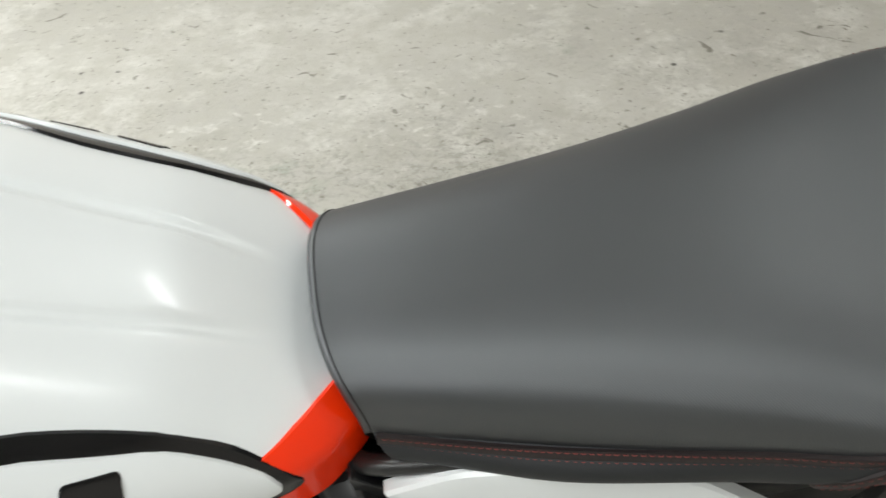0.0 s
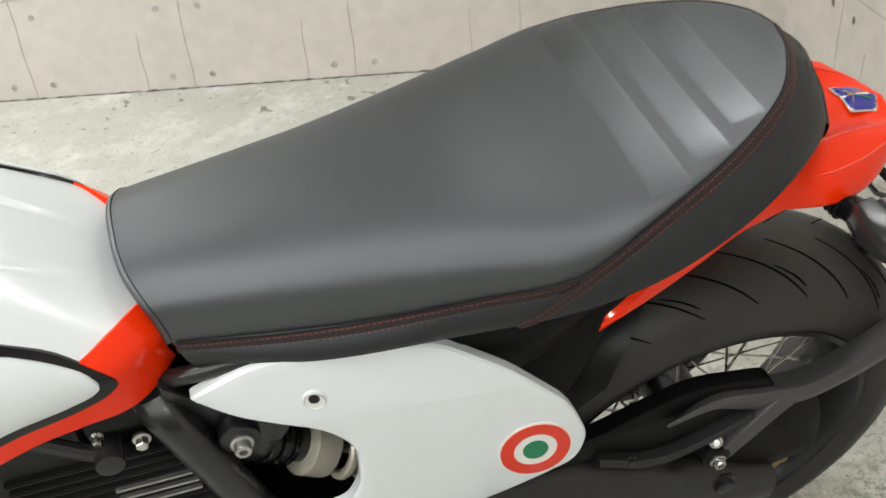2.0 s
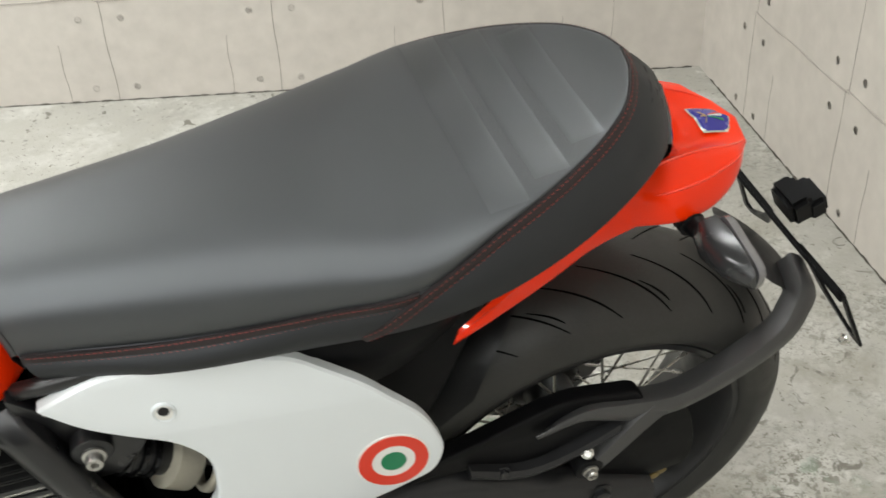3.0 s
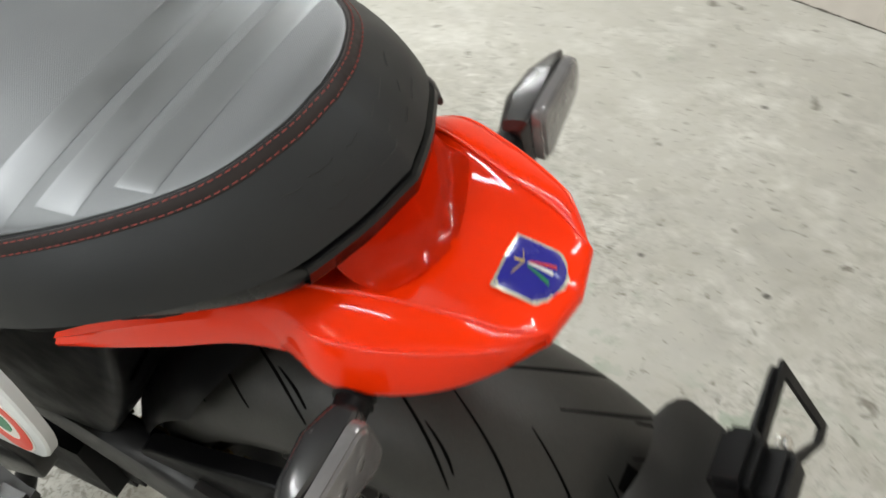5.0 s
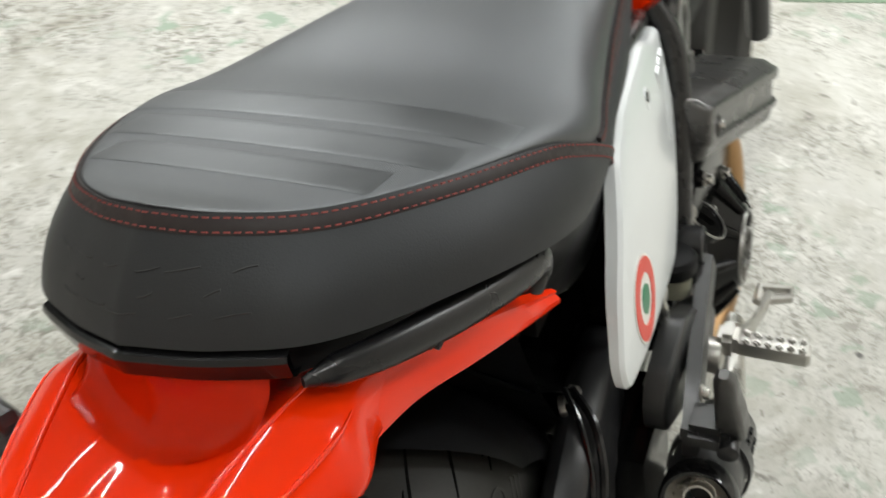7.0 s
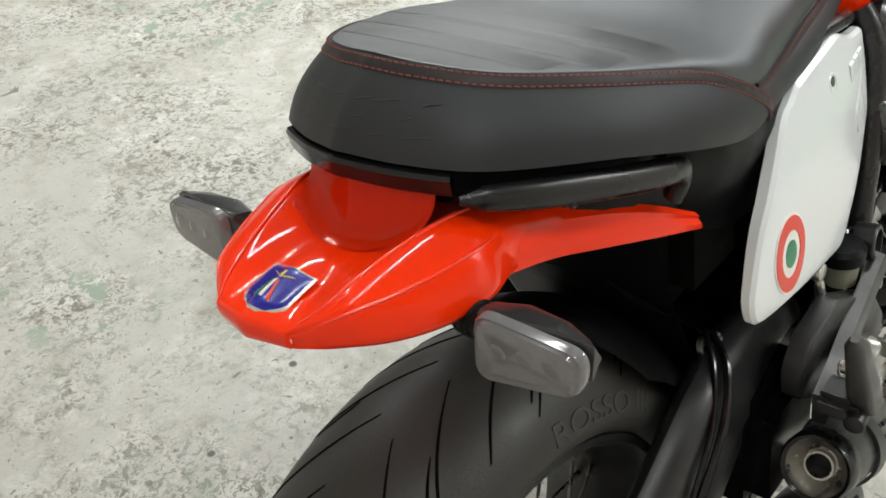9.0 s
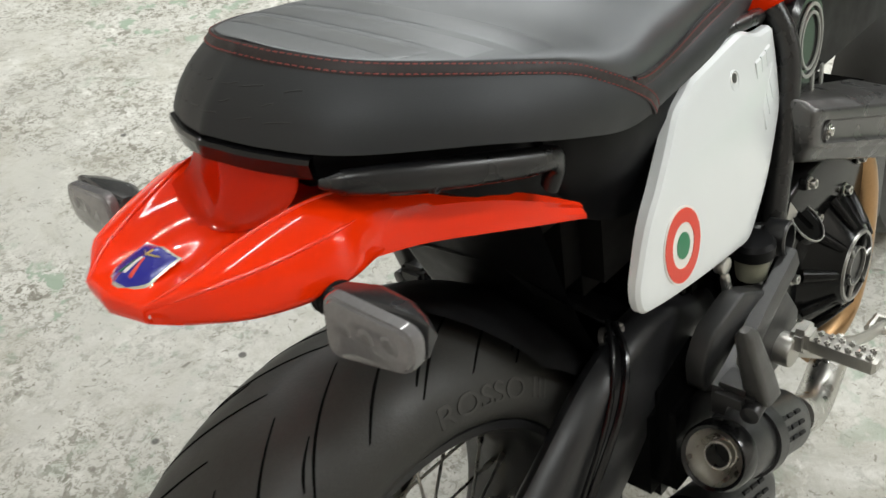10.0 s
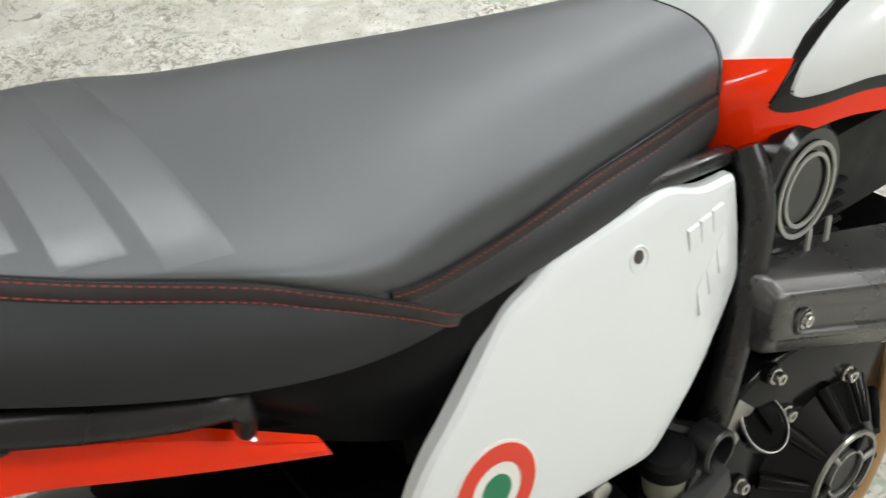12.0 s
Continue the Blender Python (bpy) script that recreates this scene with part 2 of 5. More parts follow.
def tube(points, r, n=12, squash=1.0, bm=None, up=(0, 0, 1)):
    """A round bar along points; r is one radius or one for each point; squash flattens it."""
    pts = [Vector(p) for p in points]
    rs = r if isinstance(r, (list, tuple)) else [r] * len(pts)
    rows = []
    for i, p in enumerate(pts):
        t = (pts[min(i + 1, len(pts) - 1)] - pts[max(i - 1, 0)]).normalized()
        u = Vector(up)
        if abs(t.dot(u)) > 0.95:
            u = Vector((1, 0, 0)) if abs(t.x) < 0.9 else Vector((0, 1, 0))
        if rows and squash == 1.0:
            u = w
        s = t.cross(u).normalized()
        w = s.cross(t)
        rows.append([p + (s * math.cos(k) * squash + w * math.sin(k)) * rs[i] for k in (2 * math.pi * j / n for j in range(n))])
    if bm:
        bm, vs = grid(rows, bm, closed=True)
        bm.faces.new(vs[0][::-1])
        bm.faces.new(vs[-1])
        return bm
    return capped(rows)


def frame_of(axis):
    z = Vector(axis).normalized()
    x = z.orthogonal().normalized()
    return x, z.cross(x), z


def lathe(profile, centre, axis, n=48, close=False, bm=None, caps=True):
    """Turns (along, radius) pairs round an axis through the centre."""
    x, y, z = frame_of(axis)
    c = Vector(centre)
    rows = [[c + z * h + (x * math.cos(k) + y * math.sin(k)) * r for k in (2 * math.pi * j / n for j in range(n))] for h, r in profile]
    if close:
        rows.append(rows[0])
    bm, vs = grid(rows, bm, closed=True)
    if close:
        bmesh.ops.remove_doubles(bm, verts=bm.verts, dist=1e-6)
    elif caps:
        if profile[0][1] > 1e-4:
            bm.faces.new(vs[0][::-1])
        if profile[-1][1] > 1e-4:
            bm.faces.new(vs[-1])
    return bm


def disc_rod(a, b, r, bevel=0.15, n=24):
    """A cylinder from a to b with rounded rims."""
    a, b = Vector(a), Vector(b)
    h, e = (b - a).length, r * bevel
    return lathe([(0, r - e), (e * 0.3, r - e * 0.3), (e, r), (h - e, r), (h - e * 0.3, r - e * 0.3), (h, r - e)], a, b - a, n)


def bolt(at, axis, r=0.008, h=0.008, hexed=True):
    """A flanged bolt head, hexagonal or socketed."""
    bm = lathe([(0, r * 1.35), (h * 0.25, r * 1.35), (h * 0.3, r * 1.2)], at, axis, 20)
    c = Vector(at) + Vector(axis).normalized() * h * 0.3
    if hexed:
        return lathe([(0, r), (h * 0.6, r), (h * 0.7, r * 0.8)], c, axis, 6, bm=bm)
    return lathe([(0, r), (h * 0.55, r), (h * 0.7, r * 0.9), (h * 0.7, r * 0.5), (h * 0.3, r * 0.45)], c, axis, 20, bm=bm)


def box(cx, cy, cz, sx, sy, sz, bevel=0.003, m=None, seg=2):
    bm = bmesh.new()
    bmesh.ops.create_cube(bm, size=1, matrix=Matrix.Diagonal((sx, sy, sz, 1)))
    if bevel:
        bmesh.ops.bevel(bm, geom=bm.edges[:], offset=bevel, segments=seg, affect="EDGES")
    bmesh.ops.transform(bm, matrix=Matrix.Translation((cx, cy, cz)) @ (m or Matrix()), verts=bm.verts)
    return bm


def rounded(outline, r=0.01, n=5):
    """Rounds the corners of a flat outline of (a, b) pairs; a third value overrides the radius."""
    out = []
    m = len(outline)
    for i, q in enumerate(outline):
        p = Vector(q[:2])
        a, b = Vector(outline[i - 1][:2]), Vector(outline[(i + 1) % m][:2])
        rad = q[2] if len(q) > 2 else r
        ta, tb = (a - p).normalized(), (b - p).normalized()
        k = min(rad, 0.45 * (a - p).length, 0.45 * (b - p).length)
        for j in range(n):
            f = j / (n - 1)
            out.append((p + ta * k) * (1 - f) ** 2 + p * 2 * f * (1 - f) + (p + tb * k) * f * f)
    return out


def plate(outline, place, thick, inset=0.0, steps=3, crown=0.0):
    """A shell over a closed flat outline; place(a, b, depth) lays it in space. The rim is rolled over by inset, the middle raised by crown."""
    c = sum((Vector(p) for p in outline), Vector((0, 0))) / len(outline)
    bm = bmesh.new()
    rings = [(0.0, -thick), (0.0, -inset)]
    rings += [(inset * (1 - math.cos(k)), -inset * (1 - math.sin(k))) for k in (math.pi / 2 * j / steps for j in range(1, steps + 1))]
    rows = []
    for off, d in rings:
        row = []
        for p in outline:
            v = Vector(p)
            q = v + (c - v).normalized() * off
            row.append(place(q.x, q.y, d))
        rows.append(row)
    for f in (0.25, 0.5, 0.75, 0.93):
        row = []
        for p in outline:
            v = Vector(p)
            q = (v + (c - v).normalized() * inset).lerp(c, f)
            row.append(place(q.x, q.y, crown * (1 - (1 - f) ** 2)))
        rows.append(row)
    bm, vs = grid(rows, bm, closed=True)
    bm.faces.new(vs[-1])
    return bm


def ring_plate(outline, place, thick):
    """A thin sheet over a long outline, laid across from edge to edge so that it follows a curved body closely."""
    xs = sorted({round(min(p[0] for p in outline) + (max(p[0] for p in outline) - min(p[0] for p in outline)) * (0.5 - 0.5 * math.cos(math.pi * i / 40)), 6) for i in range(41)})
    rows = []
    n = len(outline)
    for x in xs:
        x = min(max(x, xs[0] + 1e-4), xs[-1] - 1e-4)
        cut = []
        for i in range(n):
            a, b = outline[i], outline[(i + 1) % n]
            if (a[0] - x) * (b[0] - x) <= 0 and abs(a[0] - b[0]) > 1e-9:
                cut.append(a[1] + (b[1] - a[1]) * (x - a[0]) / (b[0] - a[0]))
        lo, hi = min(cut), max(cut)
        rows.append([place(x, lo, -thick), place(x, lo, -0.0006)] + [place(x, lo + (hi - lo) * (0.03 + 0.94 * j / 10), 0) for j in range(11)] + [place(x, hi, -0.0006), place(x, hi, -thick)])
    bm = grid(rows)[0]
    bmesh.ops.remove_doubles(bm, verts=bm.verts, dist=1e-5)
    return bm


def swell(outline, crown):
    """How far a panel's middle stands proud at (x, z)."""
    lo = Vector((min(p[0] for p in outline), min(p[1] for p in outline)))
    hi = Vector((max(p[0] for p in outline), max(p[1] for p in outline)))

    def height(x, z):
        gx, gz = 2 * (x - lo.x) / (hi.x - lo.x) - 1, 2 * (z - lo.y) / (hi.y - lo.y) - 1
        return crown * max(0, 1 - gx * gx) * max(0, 1 - gz * gz)
    return height


def shell(outline, place, thick, chamfer, crease=None, crown=0.0):
    """A shell over any closed outline with a chamfered rim; crease (z, slope) folds the part above z inwards; crown swells the middle."""
    n = len(outline)
    area = sum(outline[i][0] * outline[(i + 1) % n][1] - outline[(i + 1) % n][0] * outline[i][1] for i in range(n))
    sign = 1 if area > 0 else -1
    inner = []
    for i in range(n):
        t = (Vector(outline[(i + 1) % n]) - Vector(outline[i - 1])).normalized()
        inner.append(Vector(outline[i]) + Vector((-t.y, t.x)) * sign * chamfer)
    bm = bmesh.new()
    flat = lambda pts, d: [Vector((p[0], p[1], d)) for p in pts]
    half = [Vector(a).lerp(b, 0.35) for a, b in zip(outline, inner)]
    rows = [flat(outline, -thick), flat(outline, -chamfer * 0.55), flat(half, -chamfer * 0.14), flat(inner, 0)]
    bm, vs = grid(rows, bm, closed=True)
    bm.faces.new(vs[-1])
    lo = Vector((min(p[0] for p in outline), min(p[1] for p in outline)))
    hi = Vector((max(p[0] for p in outline), max(p[1] for p in outline)))
    height = swell(outline, crown)
    cuts = [((lo.x + (hi.x - lo.x) * k / 20, 0, 0), (1, 0, 0)) for k in range(1, 20)] + [((0, lo.y + (hi.y - lo.y) * k / 14, 0), (0, 1, 0)) for k in range(1, 14)]
    if crease:
        cuts.append(((0, crease[0], 0), (0, 1, 0)))
    for co, no in cuts:
        bmesh.ops.bisect_plane(bm, geom=bm.verts[:] + bm.edges[:] + bm.faces[:], plane_co=co, plane_no=no)
    bmesh.ops.triangulate(bm, faces=[f for f in bm.faces if len(f.verts) > 4])
    for v in bm.verts:
        x, z, d = v.co
        if crease and z > crease[0]:
            d -= crease[1] * (z - crease[0])
        if d > -thick * 0.9:
            d += height(x, z)
        v.co = place(x, z, d)
    return bm


def text_bm(body, size, place, depth=0.0006):
    """The letters of a word as a thin body; place(x, y, z) lays them in space."""
    cu = bpy.data.curves.new("word", "FONT")
    cu.body, cu.size, cu.extrude = body, size, depth
    cu.align_x, cu.align_y = "CENTER", "CENTER"
    ob = bpy.data.objects.new("word", cu)
    me = bpy.data.meshes.new_from_object(ob)
    bm = bmesh.new()
    bm.from_mesh(me)
    bpy.data.objects.remove(ob)
    bpy.data.curves.remove(cu)
    bpy.data.meshes.remove(me)
    for v in bm.verts:
        v.co = place(*v.co)
    return bm


# ---- the garage ----
def slab(name, pts, z0, z1, material, label, category):
    bm = bmesh.new()
    lo = [bm.verts.new((*p, z0)) for p in pts]
    hi = [bm.verts.new((*p, z1)) for p in pts]
    m = len(pts)
    for i in range(m):
        bm.faces.new((lo[i], lo[(i + 1) % m], hi[(i + 1) % m], hi[i]))
    bm.faces.new(lo[::-1])
    bm.faces.new(hi)
    return tagged(part(name, bm, material), label, category, kind="structure")


WDIR = Vector((0.958, -0.285, 0))
WOUT = Vector((0.285, 0.958, 0))
CORNER = Vector((-1.17, -1.49, 0))
EDIR = Vector((0.200, 0.980, 0)).normalized()
EOUT = Vector((EDIR.y, -EDIR.x, 0))


def on_wall(a, d, h):
    """A place on the long wall: a metres along from the corner, d out from it, h up."""
    return CORNER + WDIR * a + WOUT * d + Vector((0, 0, h))


def on_end(a, d, h):
    """A place on the end wall: a metres along from the corner, d out from it, h up."""
    return CORNER + EDIR * a + EOUT * d + Vector((0, 0, h))


far = [CORNER, CORNER + WDIR * 11, CORNER + WDIR * 11 + WOUT * 9, CORNER + EDIR * 9]
slab("floor", [(p + (p - Vector((1.5, 1.0, 0))).normalized() * 0.3).xy for p in far], -0.2, 0.0, FLOOR, "worn grey concrete garage floor with stains, chips and green paint traces", "floor")
slab("ceiling", [(p + (p - Vector((1.5, 1.0, 0))).normalized() * 0.3).xy for p in far], CEIL, CEIL + 0.2, CEILING, "pale concrete garage ceiling", "ceiling")


def wall(name, a, b, out, label, surface=None):
    t = out * -0.2
    return slab(name, [a.xy, b.xy, (b + t).xy, (a + t).xy], 0.0, CEIL, surface or WALL, label, "wall")


wall_north = wall("wall_north", far[0] - WDIR * 0.2, far[1], WOUT, "bare board-marked concrete wall with joints and plug holes")
wall_west = wall("wall_west", far[3], far[0], EOUT, "bare concrete end wall with plug holes meeting the corner")
# two unseen walls added to close the room, dark to keep seat flanks dim
wall("wall_south", far[2], far[3], -WOUT, "unseen far wall of the garage, kept dark to dim reflections", FAR_WALL)
wall("wall_east", far[1], far[2], -WDIR, "unseen end wall of the garage, kept dark to dim reflections", FAR_WALL)
slab("floor_marking", [(2.25, -0.05), (3.6, -3.0), (4.4, -2.6), (3.4, 0.8)], 0.0005, 0.004, GREENFLOOR, "green painted strip on the concrete floor", "floor paint")


def wall_plugs(parent, place, first, count, rows, level):
    """Pairs of shallow cone plugs either side of the board joints, the upright joints, the level one, and the crack along the floor."""
    for i in range(count):
        a0 = first + i * 0.513
        for da in (-0.064, 0.064):
            for h in rows:
                bm = lathe([(0.0, 0.0105), (0.0008, 0.0105), (0.0008, 0.0090), (-0.004, 0.0075)], place(a0 + da, 0.0, h), place(0, 1, 0) - place(0, 0, 0), 14)
                part("plug_hole", bm, WALL_HOLE, parent)
        for da, h0, h1, r in ((0.0, 0.0, level, 0.0017), (0.150, 0.0, 0.19, 0.0014), (0.012, level, CEIL, 0.0017)):
            pts = [place(a0 + da + 0.002 * math.sin(7 * k + i) - 0.02 * (h0 + (h1 - h0) * k / 12), 0.0002, h0 + (h1 - h0) * k / 12) for k in range(13)]
            part("joint", tube(pts, [r * (0.7 + 0.3 * math.sin(3 * k + i)) for k in range(13)], 5), WALL_JOINT, parent)
        a1 = a0 + 0.513
        step = 0.006 if i % 2 else 0.0
        pts = [place(a0 + (a1 - a0) * k / 8, 0.0002, level + step + 0.002 * math.sin(5 * k + i)) for k in range(9)]
        part("joint", tube(pts, [0.0024 + 0.0008 * math.sin(4 * k) for k in range(9)], 5), WALL_JOINT, parent)
        pts = [place(a0 - 0.26 + (a1 - a0) * k / 30, 0.0008, 0.0012 + 0.0015 * math.sin(2.1 * k + i)) for k in range(31)]
        part("floor_crack", tube(pts, [0.0022 + 0.0018 * math.sin(1.7 * k + 2 * i) * math.sin(0.6 * k) for k in range(31)], 6), CRACK, parent)


wall_plugs(wall_north, on_wall, 0.284, 9, (0.044, 0.266, 0.378, 0.60), 0.322)
wall_plugs(wall_west, on_end, 0.365, 8, (0.033, 0.245, 0.355, 0.58), 0.305)

for lx, ly, lt, le in LAMPS:
    m = pose(lx, ly, CEIL, 0, 0, lt)
    rows = [[(x, y, z) for y, z in ((-0.07, 0.0), (-0.085, -0.03), (-0.06, -0.08), (0.06, -0.08), (0.085, -0.03), (0.07, 0.0))] for x in (-0.63, 0.63)]
    lamp = tagged(part("ceiling_lamp", capped(rows), LAMP_WHITE), "long white fluorescent lamp housing on the ceiling", "lamp", "ceiling lamps")
    lamp.matrix_world = m

# ---- the motorcycle, in its own upright axes: x ahead, y to its left, rear axle over the origin ----
bike = tagged(new("motorcycle"), "white and red scrambler motorcycle with black seat leaning on its stand", "motorcycle")
bike.matrix_world = pose(0, 0, 0, -12.06, 0, 0)

# seat
SEAM = [(0.583, 0.0862, 0.7768), (0.4400, 0.1137, 0.7812), (0.3300, 0.1375, 0.7955), (0.2471, 0.1562, 0.8146), (0.1787, 0.1475, 0.8523), (0.1000, 0.1178, 0.8776), (0.0398, 0.0783, 0.8945), (0.0124, 0.0360, 0.9045), (0.0045, 0.0, 0.9080)]
BOTTOM = [(0.566, 0.094, 0.744), (0.456, 0.124, 0.750), (0.3465, 0.1385, 0.7560), (0.2498, 0.1564, 0.7704), (0.1678, 0.1652, 0.7997), (0.0809, 0.1464, 0.8293), (-0.0000, 0.0974, 0.8466), (-0.0305, 0.0484, 0.8540), (-0.0454, 0.0, 0.8600)]
CREST = [0.0545, 0.0640, 0.0590, 0.0430, 0.0165, 0.0045, 0.0020, 0.0020, 0.0020]
SQUARE = [2.85, 2.9, 2.95, 2.95, 2.7, 2.6, 2.4, 2.4, 2.4]


def crest(u):
    return crv([(h, 0, 0) for h in CREST], u).x


def square(u):
    """How square the cover's section is at u; 2 is an ellipse."""
    return crv([(h, 0, 0) for h in SQUARE], u).x


def seat_top(u, v):
    """The cover of the seat at u from front to back and v from -1 (right seam) to 1 (left seam)."""
    p = crv(SEAM, u)
    h = crest(u)
    k = math.pi / 2 * (1 - v)
    c, s = math.cos(k), math.sin(k)
    e = 2 / square(u)
    nose = 0.022 * max(0, 1 - u / 0.10) ** 2 * abs(s) ** 1.5
    return Vector((p.x + nose, p.y * math.copysign(abs(c) ** e, c), p.z + h * abs(s) ** e))


SEAM_U = np.linspace(1, 0, 401)
SEAM_X = [crv(SEAM, u).x for u in SEAM_U]


def seat_at(x, y):
    """The cover of the seat above a place in plan."""
    u = float(np.interp(x, SEAM_X, SEAM_U))
    p, n = crv(SEAM, u), square(u)
    f = min(0.999, abs(y) / p.y)
    return Vector((x, y, p.z + crest(u) * (1 - f ** n) ** (1 / n)))


seat = part("seat", bmesh.new(), VINYL, bike, "black textured vinyl saddle with red double stitching")
SEAT_SET = pose(0, 0.0263, 0.0003, 1.56)
seat.matrix_local = SEAT_SET
NU, NV = 150, 81
rows = []
p0 = [seat_top(0, 1 - 2 * j / (NV - 1)) for j in range(NV)]
for ins, dx in ((0.03, 0.001), (0.005, 0.0062), (0.002, 0.0058), (0.0, 0.003)):
    rows.append([Vector((p.x + dx, p.y * (1 - ins * 3), p.z - ins)) for p in p0])
rows += [[seat_top((i / (NU - 1)) ** 0.9, 1 - 2 * j / (NV - 1)) for j in range(NV)] for i in range(NU)]
bm, vs = grid(rows)
bm.faces.new(vs[0])
part("seat_cover", bm, VINYL, seat, "smooth black woven-texture seat cover", 60)


def band_out(u):
    """Outward way of the side band."""
    t = crv(SEAM, min(1, u + 0.03)) - crv(SEAM, max(0, u - 0.03))
    if u > 0.97:
        t = t.lerp(Vector((0, -t.length, 0)), (u - 0.97) / 0.03)
    return Vector((t.y, -t.x, 0)).normalized()


def band_rows(lo, hi, n, bulge, out=0.0):
    """Rows of the side band, round the back from the left front to the right front."""
    rows = []
    for i in range(2 * n - 1):
        u, side = (i / (n - 1), 1) if i < n else ((2 * n - 2 - i) / (n - 1), -1)
        a, b = crv(SEAM, u), crv(BOTTOM, u)
        o = band_out(u)
        row = []
        for k in range(9):
            f = lo + (hi - lo) * k / 8
            q = a.lerp(b, f) + o * (bulge * math.sin(math.pi * f) + out)
            row.append(Vector((q.x, q.y * side, q.z)))
        rows.append(row)
    return rows


rows = band_rows(0, 1, 70, 0.007)
bm, vs = grid(rows)
lowest = [r[-1] for r in vs]
for i in range(len(lowest) // 2):
    a, b, c, d = lowest[i], lowest[i + 1], lowest[-2 - i], lowest[-1 - i]
    if len({a, b, c, d}) == 4:
        bm.faces.new((a, b, c, d))
    elif len({a, b, d}) == 3:
        bm.faces.new((a, b, d))
bm.faces.new([*vs[0], *reversed(vs[-1])])
part("side_band", bm, VINYL_BAND, seat, "matt black vinyl side of the seat", 60)


def ribbon(points, outs, half, proud):
    """A flat tape along points, standing proud."""
    rows = []
    for i, (p, o) in enumerate(zip(points, outs)):
        t = (points[min(i + 1, len(points) - 1)] - points[max(i - 1, 0)]).normalized()
        w = t.cross(o).normalized()
        rows.append([p - w * half - o * 0.003, p - w * half + o * proud * 0.6, p - w * half * 0.55 + o * proud, p + w * half * 0.55 + o * proud, p + w * half + o * proud * 0.6, p + w * half - o * 0.003])
    return capped(rows)


def stitches(name, points, outs, shift, proud, parent, length=0.0036, gap=0.0016):
    bm = bmesh.new()
    acc, on = 0.0, None
    for i in range(1, len(points)):
        t = (points[i] - points[i - 1])
        if t.length < 1e-7:
            continue
        acc += t.length
        if acc > length + gap:
            acc = 0
            t.normalize()
            o = outs[i]
            w = t.cross(o).normalized()
            c = points[i] + w * shift + o * proud
            vs = []
            for s, hh in ((-1, 0.0), (-0.6, 0.0007), (0.6, 0.0007), (1, 0.0)):
                q = c + t * s * length / 2 + o * hh
                vs.append([bm.verts.new(q + w * k) for k in (-0.0005, 0.0005)])
            for a, b in zip(vs, vs[1:]):
                bm.faces.new((a[0], a[1], b[1], b[0]))
    ob = part(name, bm, THREAD, parent, "double row of red stitching")
    ob["kind"] = "stuff"


def seam_line(u0, u1, n, side):
    pts, outs = [], []
    for i in range(n):
        u = u0 + (u1 - u0) * i / (n - 1)
        a, b = crv(SEAM, u), crv(BOTTOM, u)
        t = crv(SEAM, min(1, u + 0.004)) - crv(SEAM, max(0, u - 0.004))
        if u > 0.985:
            t = Vector((0, -1, 0))
        d = (b - a).normalized()
        o = t.cross(d).normalized()
        if o.dot(Vector((-0.5, 1, 0.3))) < 0:
            o = -o
        f = 0.0052 / max(0.02, (b - a).length)
        p = a.lerp(b, f) + band_out(u) * 0.007 * math.sin(math.pi * f)
        pts.append(Vector((p.x, p.y * side, p.z)))
        outs.append(Vector((o.x, o.y * side, o.z)))
    return pts, outs


for side in (1, -1):
    pts, outs = seam_line(0.0, 0.375, 700, side)
    part("front_seam", ribbon(pts[::12], outs[::12], 0.0052, 0.0010), PIPING, seat, "dark red seam tape")
    for sh in (-0.0036, 0.0036):
        stitches("stitching", pts, outs, sh, 0.0009, seat)
def drop_line(side):
    """The rear seam's ends, which run on down the band to the lower edge past the join."""
    P = []
    for u, f in ((0.310, 0.95), (0.328, 0.70), (0.350, 0.40), (0.382, 0.18), (0.420, 0.10)):
        a, b = crv(SEAM, u), crv(BOTTOM, u)
        P.append(a.lerp(b, f) + band_out(u) * 0.007 * math.sin(math.pi * f))
    first, outs = seam_line(0.46, 1.0, 820, 1)
    P.append(first[0])
    way = [p for p in path_of(P, 150)][:-1]
    o = [Vector((0, 1, 0.12)).normalized()] * 149
    pts, out = way + first, o + outs
    return [Vector((p.x, p.y * side, p.z)) for p in pts], [Vector((q.x, q.y * side, q.z)) for q in out]


left, lo = drop_line(1)
right, ro = drop_line(-1)
pts, outs = left + right[::-1][1:], lo + ro[::-1][1:]
part("rear_seam", ribbon(pts[::12] + [pts[-1]], outs[::12] + [outs[-1]], 0.0052, 0.0018), PIPING, seat, "dark red seam tape")
for sh in (-0.0036, 0.0036):
    stitches("stitching", pts, outs, sh, 0.0016, seat)
# piping round the front edge
front = [seat_top(0.0, 1 - 2 * j / 60) + Vector((0.0012, 0, 0.0002)) for j in range(61)]
part("front_piping", tube(front, 0.0006, 6), VINYL_BAND, seat)
